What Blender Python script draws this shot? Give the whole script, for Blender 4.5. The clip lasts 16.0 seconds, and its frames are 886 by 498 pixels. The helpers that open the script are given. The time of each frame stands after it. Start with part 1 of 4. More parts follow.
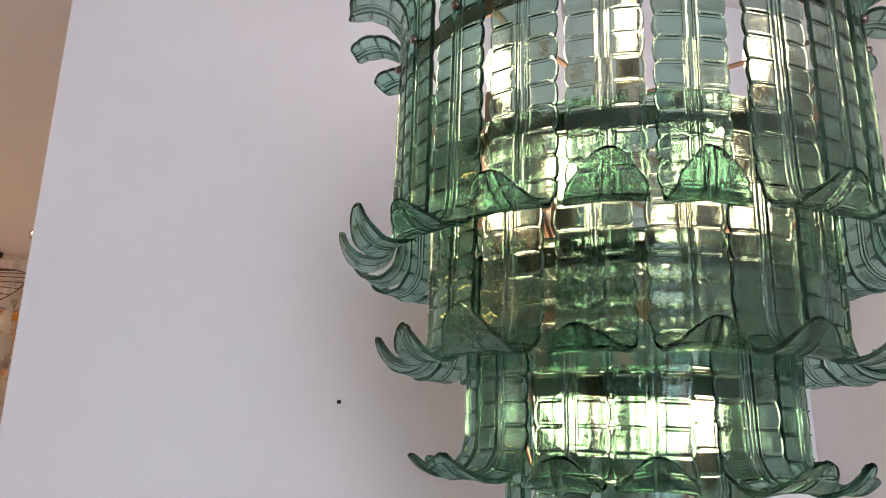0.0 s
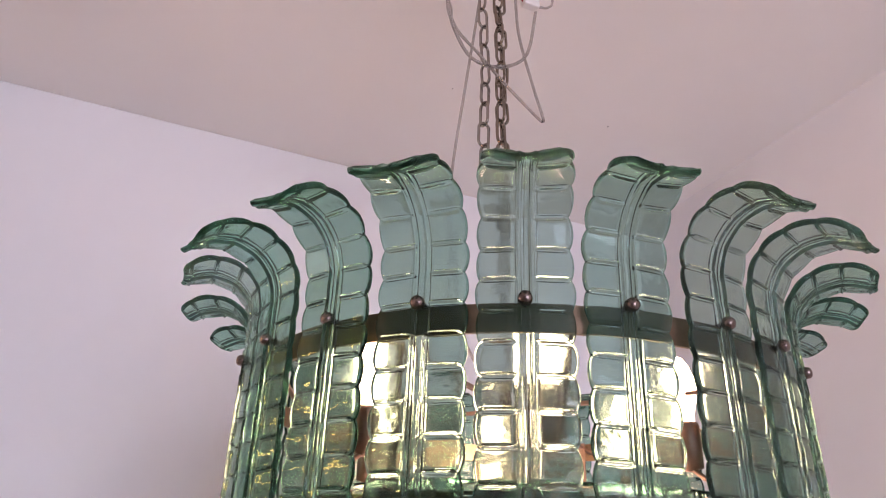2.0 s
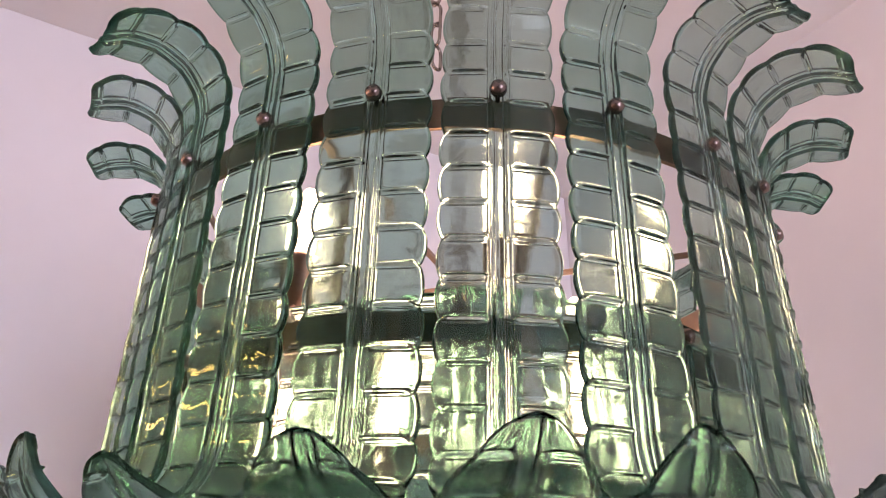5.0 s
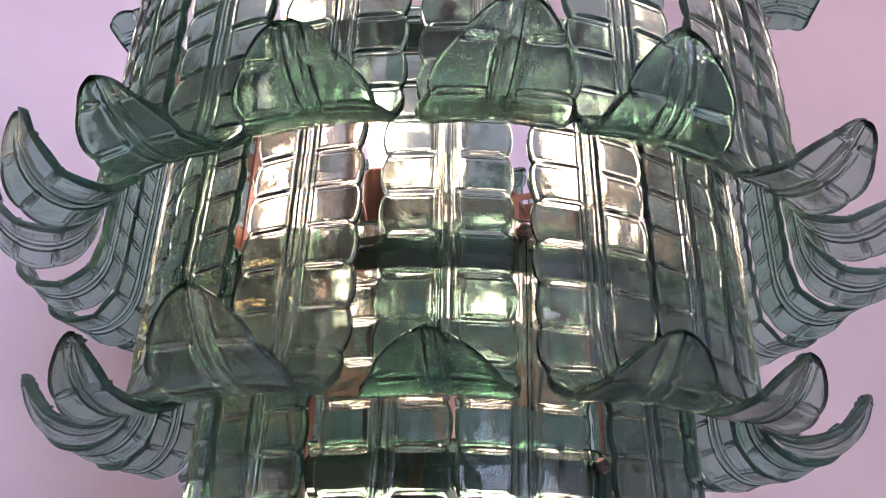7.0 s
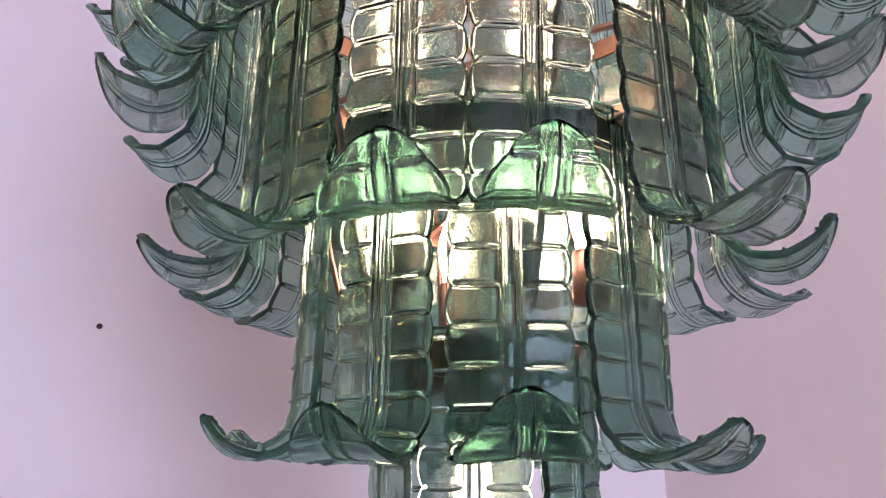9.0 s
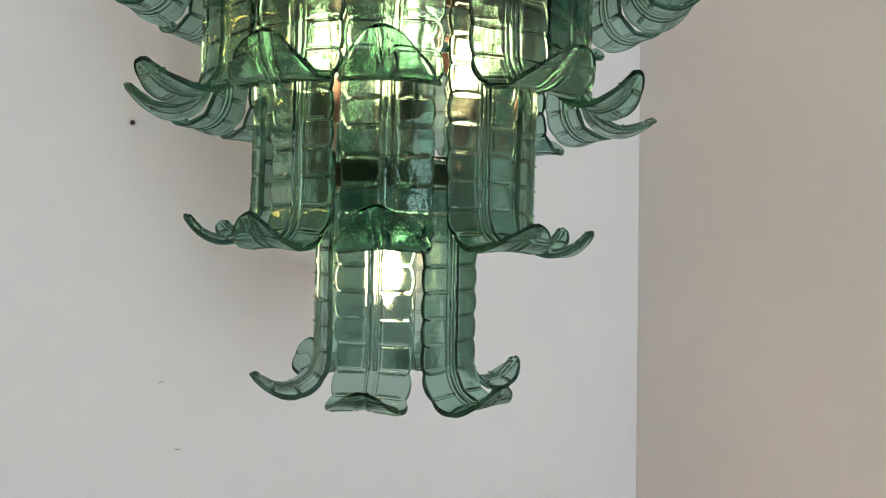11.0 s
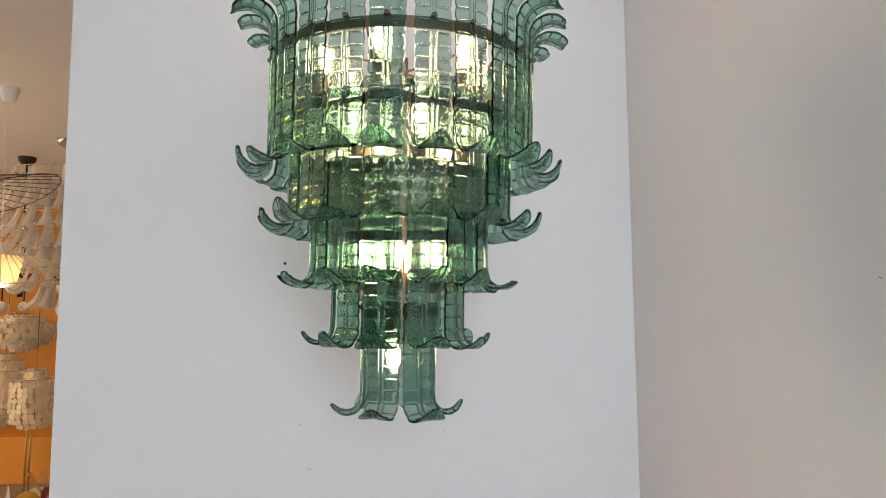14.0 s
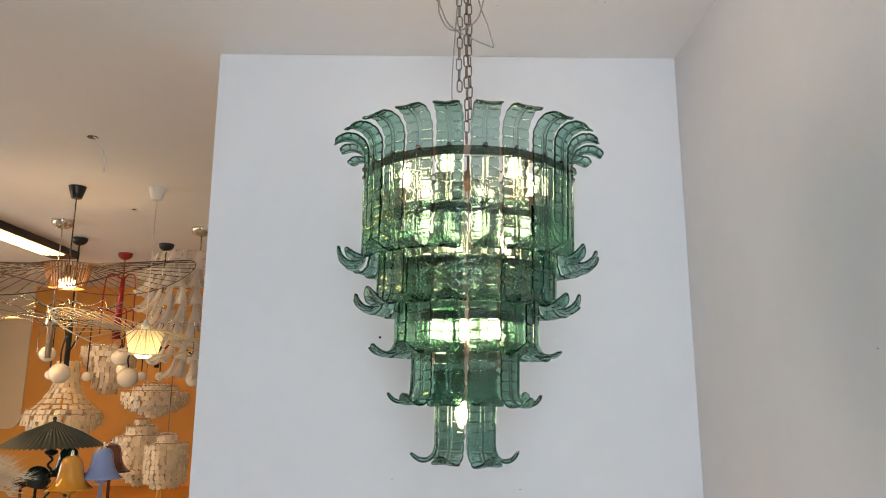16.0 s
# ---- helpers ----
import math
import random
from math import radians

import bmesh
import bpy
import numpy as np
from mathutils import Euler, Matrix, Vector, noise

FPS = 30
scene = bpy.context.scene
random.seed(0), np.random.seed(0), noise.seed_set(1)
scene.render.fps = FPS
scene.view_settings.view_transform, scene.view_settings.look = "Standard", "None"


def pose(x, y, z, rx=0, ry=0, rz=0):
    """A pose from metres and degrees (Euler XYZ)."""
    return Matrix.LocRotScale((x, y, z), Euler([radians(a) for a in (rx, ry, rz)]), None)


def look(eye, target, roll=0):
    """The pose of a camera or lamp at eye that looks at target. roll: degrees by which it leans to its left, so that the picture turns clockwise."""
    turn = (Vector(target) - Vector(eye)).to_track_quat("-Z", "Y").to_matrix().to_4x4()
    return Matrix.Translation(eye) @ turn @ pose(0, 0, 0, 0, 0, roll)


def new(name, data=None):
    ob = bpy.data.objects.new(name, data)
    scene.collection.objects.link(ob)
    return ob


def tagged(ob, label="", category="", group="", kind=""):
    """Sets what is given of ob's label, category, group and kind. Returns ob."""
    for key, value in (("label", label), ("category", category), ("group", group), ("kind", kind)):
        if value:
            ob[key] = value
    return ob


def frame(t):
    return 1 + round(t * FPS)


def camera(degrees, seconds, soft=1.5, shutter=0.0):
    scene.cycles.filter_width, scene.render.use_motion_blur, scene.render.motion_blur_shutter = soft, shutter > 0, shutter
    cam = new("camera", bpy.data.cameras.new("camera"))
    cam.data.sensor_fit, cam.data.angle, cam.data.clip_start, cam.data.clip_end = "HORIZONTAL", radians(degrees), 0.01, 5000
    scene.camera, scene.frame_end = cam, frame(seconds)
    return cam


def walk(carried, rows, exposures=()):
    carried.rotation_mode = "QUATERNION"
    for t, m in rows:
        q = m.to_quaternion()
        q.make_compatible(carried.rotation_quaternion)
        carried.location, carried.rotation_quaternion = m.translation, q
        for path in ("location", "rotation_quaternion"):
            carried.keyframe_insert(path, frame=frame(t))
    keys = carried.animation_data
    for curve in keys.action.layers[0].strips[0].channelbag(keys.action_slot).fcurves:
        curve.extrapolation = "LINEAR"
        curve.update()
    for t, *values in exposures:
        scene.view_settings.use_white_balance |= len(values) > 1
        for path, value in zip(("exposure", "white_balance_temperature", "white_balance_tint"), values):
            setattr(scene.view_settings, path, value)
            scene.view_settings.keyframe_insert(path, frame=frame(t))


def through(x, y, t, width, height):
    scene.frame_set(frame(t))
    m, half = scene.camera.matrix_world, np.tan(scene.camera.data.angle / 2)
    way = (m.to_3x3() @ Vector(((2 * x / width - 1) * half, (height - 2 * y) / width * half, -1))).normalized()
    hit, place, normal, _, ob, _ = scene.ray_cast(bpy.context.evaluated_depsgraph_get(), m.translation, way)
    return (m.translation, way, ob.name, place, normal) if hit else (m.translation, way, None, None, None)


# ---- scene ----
cam = camera(63.5, 16.0, 1.0)
PATH = [
    (0, (-0.434, -0.896, 1.862), (-0.061, 1.0, 2.378), 0.9),
    (0.5, (-0.446, -0.833, 1.922), (0.106, 0.972, 2.581), 1.3),
    (1, (-0.435, -0.785, 1.969), (0.232, 0.939, 2.733), 1.1),
    (1.5, (-0.432, -0.764, 2.045), (0.274, 0.913, 2.876), 1.1),
    (2, (-0.427, -0.751, 2.139), (0.299, 0.892, 3.019), 1.1),
    (2.5, (-0.422, -0.714, 2.216), (0.322, 0.912, 3.111), 1.1),
    (3, (-0.42, -0.689, 2.22), (0.355, 0.92, 3.12), 1.1),
    (3.5, (-0.411, -0.659, 2.188), (0.403, 0.932, 3.086), 1.1),
    (3.7, (-0.408, -0.648, 2.173), (0.426, 0.934, 3.067), 1.0),
    (5.8, (-0.381, -0.592, 1.963), (0.552, 0.938, 2.851), 0.2),
    (6, (-0.379, -0.583, 1.952), (0.557, 0.959, 2.815), 0.4),
    (6.5, (-0.357, -0.571, 1.896), (0.586, 0.976, 2.743), 0.3),
    (7, (-0.348, -0.557, 1.864), (0.601, 0.999, 2.689), 0.3),
    (7.5, (-0.345, -0.556, 1.813), (0.603, 1.012, 2.614), 0.2),
    (8, (-0.333, -0.541, 1.766), (0.586, 1.052, 2.552), -0.0),
    (8.5, (-0.317, -0.535, 1.721), (0.549, 1.106, 2.468), -0.2),
    (9, (-0.301, -0.549, 1.671), (0.499, 1.178, 2.284), -0.3),
    (9.5, (-0.263, -0.593, 1.654), (0.495, 1.224, 2.005), -0.0),
    (9.7, (-0.251, -0.609, 1.654), (0.495, 1.23, 1.902), -0.0),
    (11.8, (-0.251, -0.988, 1.702), (0.403, 0.902, 1.671), -0.4),
    (12, (-0.239, -1.053, 1.695), (0.356, 0.856, 1.714), -0.4),
    (12.5, (-0.222, -1.197, 1.716), (0.251, 0.744, 1.82), -0.2),
    (13, (-0.22, -1.383, 1.717), (0.173, 0.571, 1.878), -0.1),
    (13.5, (-0.229, -1.56, 1.726), (0.13, 0.398, 1.915), -0.2),
    (14, (-0.182, -1.703, 1.734), (0.138, 0.26, 1.939), -0.3),
    (14.5, (-0.112, -1.828, 1.75), (0.128, 0.139, 2.014), 0.0),
    (15, (-0.091, -1.905, 1.74), (0.066, 0.061, 2.073), 0.0),
    (15.5, (-0.109, -2.0, 1.717), (-0.032, -0.039, 2.102), 0.1),
    (16, (-0.108, -2.108, 1.704), (-0.081, -0.149, 2.109), 0.2),
]
# stops, kelvin and tint of the picture on the way
EXPOSURES = [(0, -0.12, 6900, 24), (1.0, -0.12, 6800, 42), (2.5, -0.1, 7050, 36), (3.7, -0.08, 7400, 34), (5.8, 0.02, 6850, 57), (7.5, -0.02, 6450, 65), (8.5, 0.09, 6450, 63), (9.7, 0.02, 6900, 32), (11.8, -0.12, 7350, 9), (13, -0.08, 7200, 11), (14.5, -0.1, 6950, 15), (16, -0.1, 6750, 11)]
walk(cam, [(t, look(eye, target, roll)) for t, eye, target, roll in PATH], EXPOSURES)

# ---- light ----
CEIL = 3.238
RIGHT, BACK, LEFT_EDGE = 0.999, 0.932, -1.088

world = bpy.data.worlds.new("sky")
scene.world = world
world.use_nodes = True
wn = world.node_tree.nodes
sky = wn.new("ShaderNodeTexSky")
sky.sky_type, sky.sun_disc = "NISHITA", False
sky.sun_elevation, sky.sun_rotation = radians(35), radians(120)
world.node_tree.links.new(sky.outputs[0], wn["Background"].inputs[0])
wn["Background"].inputs[1].default_value = 0.1


def area_lamp(name, m, sx, sy, power, colour):
    d = bpy.data.lights.new(name, "AREA")
    d.shape, d.size, d.size_y, d.energy, d.color = "RECTANGLE", sx, sy, power, colour
    ob = new(name, d)
    ob.matrix_world = m
    return ob


# daylight in the shop window behind the camera
area_lamp("daylight_sky", pose(-0.20, -5.26, 1.85, 90, 0, 0), 2.1, 2.1, 103, (0.71, 0.86, 1.0))
# warm light of an unseen, assumed side window, added for the right wall
area_lamp("showroom_fill", pose(-7.26, 3.0, 1.85, 90, 0, -90), 3.2, 2.1, 89, (1.0, 0.90, 0.79))

# ---- materials ----


def mat(name, base=(0.8, 0.8, 0.8), rough=0.5, metal=0.0, spec=0.5):
    m = bpy.data.materials.new(name)
    m.use_nodes = True
    b = m.node_tree.nodes["Principled BSDF"]
    b.inputs["Base Color"].default_value = (*base, 1)
    b.inputs["Roughness"].default_value = rough
    b.inputs["Metallic"].default_value = metal
    b.inputs["Specular IOR Level"].default_value = spec
    return m


def noisy(m, scale=8.0, amount=0.06, bump=0.0, bump_scale=120.0, dist=0.002):
    """Vary the base colour softly at two scales, and add fine relief."""
    nt = m.node_tree
    b = nt.nodes["Principled BSDF"]
    co = nt.nodes.new("ShaderNodeTexCoord")
    base = tuple(b.inputs["Base Color"].default_value)[:3]
    n1, n2 = nt.nodes.new("ShaderNodeTexNoise"), nt.nodes.new("ShaderNodeTexNoise")
    n1.inputs["Scale"].default_value, n2.inputs["Scale"].default_value = scale, scale * 9
    n1.inputs["Detail"].default_value = n2.inputs["Detail"].default_value = 4
    add = nt.nodes.new("ShaderNodeMath")
    add.operation = "MULTIPLY_ADD"
    add.inputs[1].default_value = 0.4
    ramp = nt.nodes.new("ShaderNodeMapRange")
    ramp.inputs["From Min"].default_value, ramp.inputs["From Max"].default_value = 0.4, 1.0
    mix = nt.nodes.new("ShaderNodeMix")
    mix.data_type = "RGBA"
    mix.inputs[6].default_value = (*[c * (1 - amount) for c in base], 1)
    mix.inputs[7].default_value = (*[min(1, c * (1 + amount)) for c in base], 1)
    L = nt.links.new
    L(co.outputs["Object"], n1.inputs["Vector"])
    L(co.outputs["Object"], n2.inputs["Vector"])
    L(n2.outputs[0], add.inputs[0])
    L(n1.outputs[0], add.inputs[2])
    L(add.outputs[0], ramp.inputs[0])
    L(ramp.outputs[0], mix.inputs[0])
    L(mix.outputs[2], b.inputs["Base Color"])
    if bump:
        n3, bp = nt.nodes.new("ShaderNodeTexNoise"), nt.nodes.new("ShaderNodeBump")
        n3.inputs["Scale"].default_value, n3.inputs["Detail"].default_value = bump_scale, 5
        bp.inputs["Strength"].default_value, bp.inputs["Distance"].default_value = bump, dist
        L(co.outputs["Object"], n3.inputs["Vector"])
        L(n3.outputs[0], bp.inputs["Height"])
        L(bp.outputs[0], b.inputs["Normal"])
    return m


def glow(name, colour, strength):
    m = bpy.data.materials.new(name)
    m.use_nodes = True
    nt = m.node_tree
    e = nt.nodes.new("ShaderNodeEmission")
    e.inputs[0].default_value, e.inputs[1].default_value = (*colour, 1), strength
    nt.links.new(e.outputs[0], nt.nodes["Material Output"].inputs[0])
    return m


def leaf_glass():
    m = bpy.data.materials.new("green_glass")
    m.use_nodes = True
    nt = m.node_tree
    nt.nodes.remove(nt.nodes["Principled BSDF"])
    g = nt.nodes.new("ShaderNodeBsdfGlass")
    g.inputs["IOR"].default_value = 1.5
    co, n, bp = (nt.nodes.new(k) for k in ("ShaderNodeTexCoord", "ShaderNodeTexNoise", "ShaderNodeBump"))
    n.inputs["Scale"].default_value, n.inputs["Detail"].default_value = 55, 2
    bp.inputs["Strength"].default_value, bp.inputs["Distance"].default_value = 0.26, 0.0030
    info, ramp = nt.nodes.new("ShaderNodeObjectInfo"), nt.nodes.new("ShaderNodeMix")
    ramp.data_type = "RGBA"
    ramp.inputs[6].default_value, ramp.inputs[7].default_value = (0.550, 0.738, 0.682, 1), (0.685, 0.800, 0.766, 1)
    L = nt.links.new
    L(info.outputs["Random"], ramp.inputs[0])
    # the moulded back is stippled, the front fire-polished
    back, rough = nt.nodes.new("ShaderNodeAttribute"), nt.nodes.new("ShaderNodeMapRange")
    back.attribute_name = "stippled_back"
    rough.inputs["To Min"].default_value, rough.inputs["To Max"].default_value = 0.03, 0.19
    L(back.outputs["Fac"], rough.inputs[0])
    L(rough.outputs[0], g.inputs["Roughness"])
    # rims and end faces painted a deeper green, for light lost within the sheet
    rim_tone = nt.nodes.new("ShaderNodeAttribute")
    rim_tone.attribute_name = "painted_rim"
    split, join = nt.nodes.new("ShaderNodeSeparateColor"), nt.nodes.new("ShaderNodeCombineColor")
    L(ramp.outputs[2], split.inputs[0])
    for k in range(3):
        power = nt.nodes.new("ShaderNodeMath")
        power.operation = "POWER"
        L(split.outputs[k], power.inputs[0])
        L(rim_tone.outputs["Fac"], power.inputs[1])
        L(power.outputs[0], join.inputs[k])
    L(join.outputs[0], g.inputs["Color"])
    L(co.outputs["Object"], n.inputs["Vector"])
    L(n.outputs[0], bp.inputs["Height"])
    L(bp.outputs[0], g.inputs["Normal"])
    L(g.outputs[0], nt.nodes["Material Output"].inputs[0])
    return m


M_WALL = noisy(mat("white_wall_paint", (0.80, 0.79, 0.80), 0.6), 1.2, 0.035, 0.15, 260, 0.001)
M_CEIL = noisy(mat("ceiling_paint", (0.87, 0.85, 0.83), 0.7), 1.0, 0.02, 0.15, 200, 0.001)
M_ORANGE = noisy(mat("orange_wall_paint", (0.72, 0.32, 0.055), 0.6), 1.0, 0.04, 0.1)
# tone of the unseen rear walls, set dark for the glass to refract
M_REAR = noisy(mat("dark_unseen_wall", (0.16, 0.15, 0.145), 0.6), 1.0, 0.04)
M_FLOOR = noisy(mat("floor_screed", (0.22, 0.208, 0.198), 0.4), 3.0, 0.1, 0.1)
M_GLASS = leaf_glass()
M_BAND = noisy(mat("bronze_band", (0.20, 0.14, 0.095), 0.28, 1.0), 60, 0.2)
M_COPPER = noisy(mat("copper_frame", (0.22, 0.165, 0.135), 0.4, 1.0), 60, 0.15)
M_BOLT = mat("bolt_metal", (0.22, 0.165, 0.145), 0.25, 1.0)
M_CHROME = mat("polished_chrome", (0.75, 0.73, 0.70), 0.12, 1.0)
M_STEEL = mat("chain_steel", (0.34, 0.31, 0.28), 0.2, 1.0)
M_FLEX = mat("dark_flex", (0.20, 0.19, 0.17), 0.3)
M_BULB = glow("bulb_glow", (1.0, 0.67, 0.40), 34)


# ---- mesh helpers ----
def mesh_of(name, verts, faces, material, smooth=True):
    me = bpy.data.meshes.new(name)
    me.from_pydata([tuple(v) for v in verts], [], faces)
    me.materials.append(material)
    if smooth:
        me.polygons.foreach_set("use_smooth", [True] * len(me.polygons))
    me.update()
    return me


def from_bm(name, bm, material, smooth=False):
    bmesh.ops.recalc_face_normals(bm, faces=bm.faces)
    me = bpy.data.meshes.new(name)
    bm.to_mesh(me)
    bm.free()
    me.materials.append(material)
    if smooth:
        me.polygons.foreach_set("use_smooth", [True] * len(me.polygons))
    return me


def put(name, me, parent=None, m=None, label=""):
    ob = new(name, me)
    if parent:
        ob.parent = parent
    if m is not None:
        ob.matrix_basis = m
    if label:
        tagged(ob, label)
    return ob


def box_bm(x0, x1, y0, y1, z0, z1, bevel=0.0):
    bm = bmesh.new()
    bmesh.ops.create_cube(bm, size=1.0, matrix=Matrix.LocRotScale(((x0 + x1) / 2, (y0 + y1) / 2, (z0 + z1) / 2), None, (x1 - x0, y1 - y0, z1 - z0)))
    if bevel:
        bmesh.ops.bevel(bm, geom=bm.edges[:], offset=bevel, segments=2, affect="EDGES", profile=0.5)
    return bm


def structure(name, bm, material, label, category):
    return tagged(put(name, from_bm(name, bm, material)), label, category, kind="structure")


def lathe(name, profile, material, n=32, smooth=True):
    """A turned mesh from (radius, z) pairs."""
    verts, faces, k = [], [], len(profile)
    for j in range(n):
        a = 2 * math.pi * j / n
        verts += [(r * math.cos(a), r * math.sin(a), z) for r, z in profile]
    for j in range(n):
        a, b = j * k, (j + 1) % n * k
        faces += [(a + i, b + i, b + i + 1, a + i + 1) for i in range(k - 1)]
    return mesh_of(name, verts, faces, material, smooth)


def tube(name, points, radius, material, n=8, closed=False, radii=None):
    """A round bar swept along points."""
    pts = [Vector(p) for p in points]
    verts, faces, up, k = [], [], None, len(pts)
    for i, p in enumerate(pts):
        a, b = (pts[i - 1], pts[(i + 1) % k]) if closed else (pts[max(i - 1, 0)], pts[min(i + 1, k - 1)])
        d = (b - a).normalized()
        if up is None:
            up = d.orthogonal().normalized()
        up = (up - d * up.dot(d)).normalized()
        side = d.cross(up)
        r = radii[i] if radii else radius
        verts += [p + r * (math.cos(2 * math.pi * j / n) * up + math.sin(2 * math.pi * j / n) * side) for j in range(n)]
    for i in range(k if closed else k - 1):
        a, b = i * n, (i + 1) % k * n
        faces += [(a + j, a + (j + 1) % n, b + (j + 1) % n, b + j) for j in range(n)]
    if not closed:
        faces += [tuple(range(n))[::-1], tuple(range((k - 1) * n, k * n))]
    return mesh_of(name, verts, faces, material)


def bezier(points, n=10):
    """A smooth line through points."""
    p = [Vector(q) for q in points]
    p = [2 * p[0] - p[1]] + p + [2 * p[-1] - p[-2]]
    line = []
    for i in range(1, len(p) - 2):
        for q in range(n):
            t = q / n
            line.append(0.5 * (2 * p[i] + (p[i + 1] - p[i - 1]) * t + (2 * p[i - 1] - 5 * p[i] + 4 * p[i + 1] - p[i + 2]) * t * t + (3 * p[i] - p[i - 1] - 3 * p[i + 1] + p[i + 2]) * t ** 3))
    return line + [p[-2]]


# ---- the room ----
structure("floor", box_bm(-7, RIGHT + 0.2, -5.2, 8.4, -0.1, 0), M_FLOOR, "dark grey screed shop floor", "floor")
structure("ceiling", box_bm(-7, RIGHT + 0.2, -5.2, 8.4, CEIL, CEIL + 0.1), M_CEIL, "plain white painted ceiling", "ceiling")
structure("wall_back", box_bm(LEFT_EDGE, RIGHT, BACK, BACK + 0.25, 0, CEIL, 0.004), M_WALL, "white painted partition wall behind the chandelier", "wall")
structure("wall_right", box_bm(RIGHT, RIGHT + 0.2, -5.2, 8.4, 0, CEIL), M_WALL, "white painted side wall", "wall")
structure("wall_far", box_bm(-7, RIGHT, 8.2, 8.4, 0, CEIL), M_ORANGE, "ochre orange painted showroom wall", "wall")
for name, x0, x1, y0, y1, lo, hi, paint, what in (
        ("wall_left_1", -7.2, -7, -5.2, 1.36, 0, CEIL, M_WALL, "white painted showroom wall"), ("wall_left_2", -7.2, -7, 4.64, 8.4, 0, CEIL, M_WALL, "white painted showroom wall"),
        ("wall_left_3", -7.2, -7, 1.36, 4.64, 0, 0.76, M_WALL, "white painted wall under the side window"), ("wall_left_4", -7.2, -7, 1.36, 4.64, 2.94, CEIL, M_WALL, "white painted wall over the side window"),
        ("wall_front_1", -7, -1.29, -5.2, -5, 0, CEIL, M_REAR, "unseen street-side wall, dark for contrast in the glass"), ("wall_front_2", 0.89, RIGHT, -5.2, -5, 0, CEIL, M_REAR, "unseen street-side wall pier, dark for contrast in the glass"),
        ("wall_front_3", -1.29, 0.89, -5.2, -5, 0, 0.76, M_REAR, "unseen wall under the shop window, dark for contrast in the glass"), ("wall_front_4", -1.29, 0.89, -5.2, -5, 2.94, CEIL, M_REAR, "unseen wall over the shop window, dark for contrast in the glass")):
    structure(name, box_bm(x0, x1, y0, y1, lo, hi), paint, what, "wall")
M_FRAME = mat("window_frame_grey", (0.08, 0.08, 0.085), 0.4)
M_PANE = bpy.data.materials.new("window_glass")
M_PANE.use_nodes = True
pane_bsdf = M_PANE.node_tree.nodes["Principled BSDF"]
pane_bsdf.inputs["Transmission Weight"].default_value, pane_bsdf.inputs["Roughness"].default_value, pane_bsdf.inputs["IOR"].default_value = 1.0, 0.0, 1.45


def window(name, m, w, h, n, label):
    """A glazed window of n panes, w by h, in the plane y = 0 of m, its sill at z = 0."""
    thing = tagged(new(name), label, "window", kind="structure")
    thing.matrix_world = m
    t = 0.05
    put("window_frame", from_bm("window_frame", box_bm(-w / 2, w / 2, -0.03, 0.03, 0, t), M_FRAME), thing)
    put("window_frame", from_bm("window_frame", box_bm(-w / 2, w / 2, -0.03, 0.03, h - t, h), M_FRAME), thing)
    for q in range(n + 1):
        x = -w / 2 + t / 2 + (w - t) * q / n
        put("mullion", from_bm("mullion", box_bm(x - t / 2, x + t / 2, -0.028, 0.028, t, h - t), M_FRAME), thing)
        if q < n:
            pane = put("pane", from_bm("pane", box_bm(x + t / 2, x - t / 2 + (w - t) / n, -0.004, 0.004, t, h - t), M_PANE), thing)
            pane.visible_shadow = False
    return thing


window("window_1", pose(-0.20, -5.12, 0.76), 2.18, 2.18, 2, "tall grey-framed shop window with clear panes")
# the second window is unseen, added to carry the showroom lamp
window("window_2", pose(-7.12, 3.0, 0.76, 0, 0, -90), 3.28, 2.18, 4, "assumed grey-framed side window, unseen, added to light the right wall")

# ---- the chandelier ----
TIERS = [  # radius, fixing height, lowest point, count
    (0.3135, 2.356, 2.076, 22),
    (0.262, 2.214, 1.949, 18),
    (0.207, 2.076, 1.819, 14),
    (0.152, 1.937, 1.685, 10),
    (0.084, 1.770, 1.527, 6),
]
TURNS = [0, 0.9, -0.7, 0.8, 2.0]  # degrees by which each tier is turned
BENDS = [158, 154, 141, 156, 150]  # how far the lower ends of each tier swing up, in degrees
GAP0 = -3.1  # where a gap between leaves faces, in degrees from -y towards +x
HALF_W = 0.0405


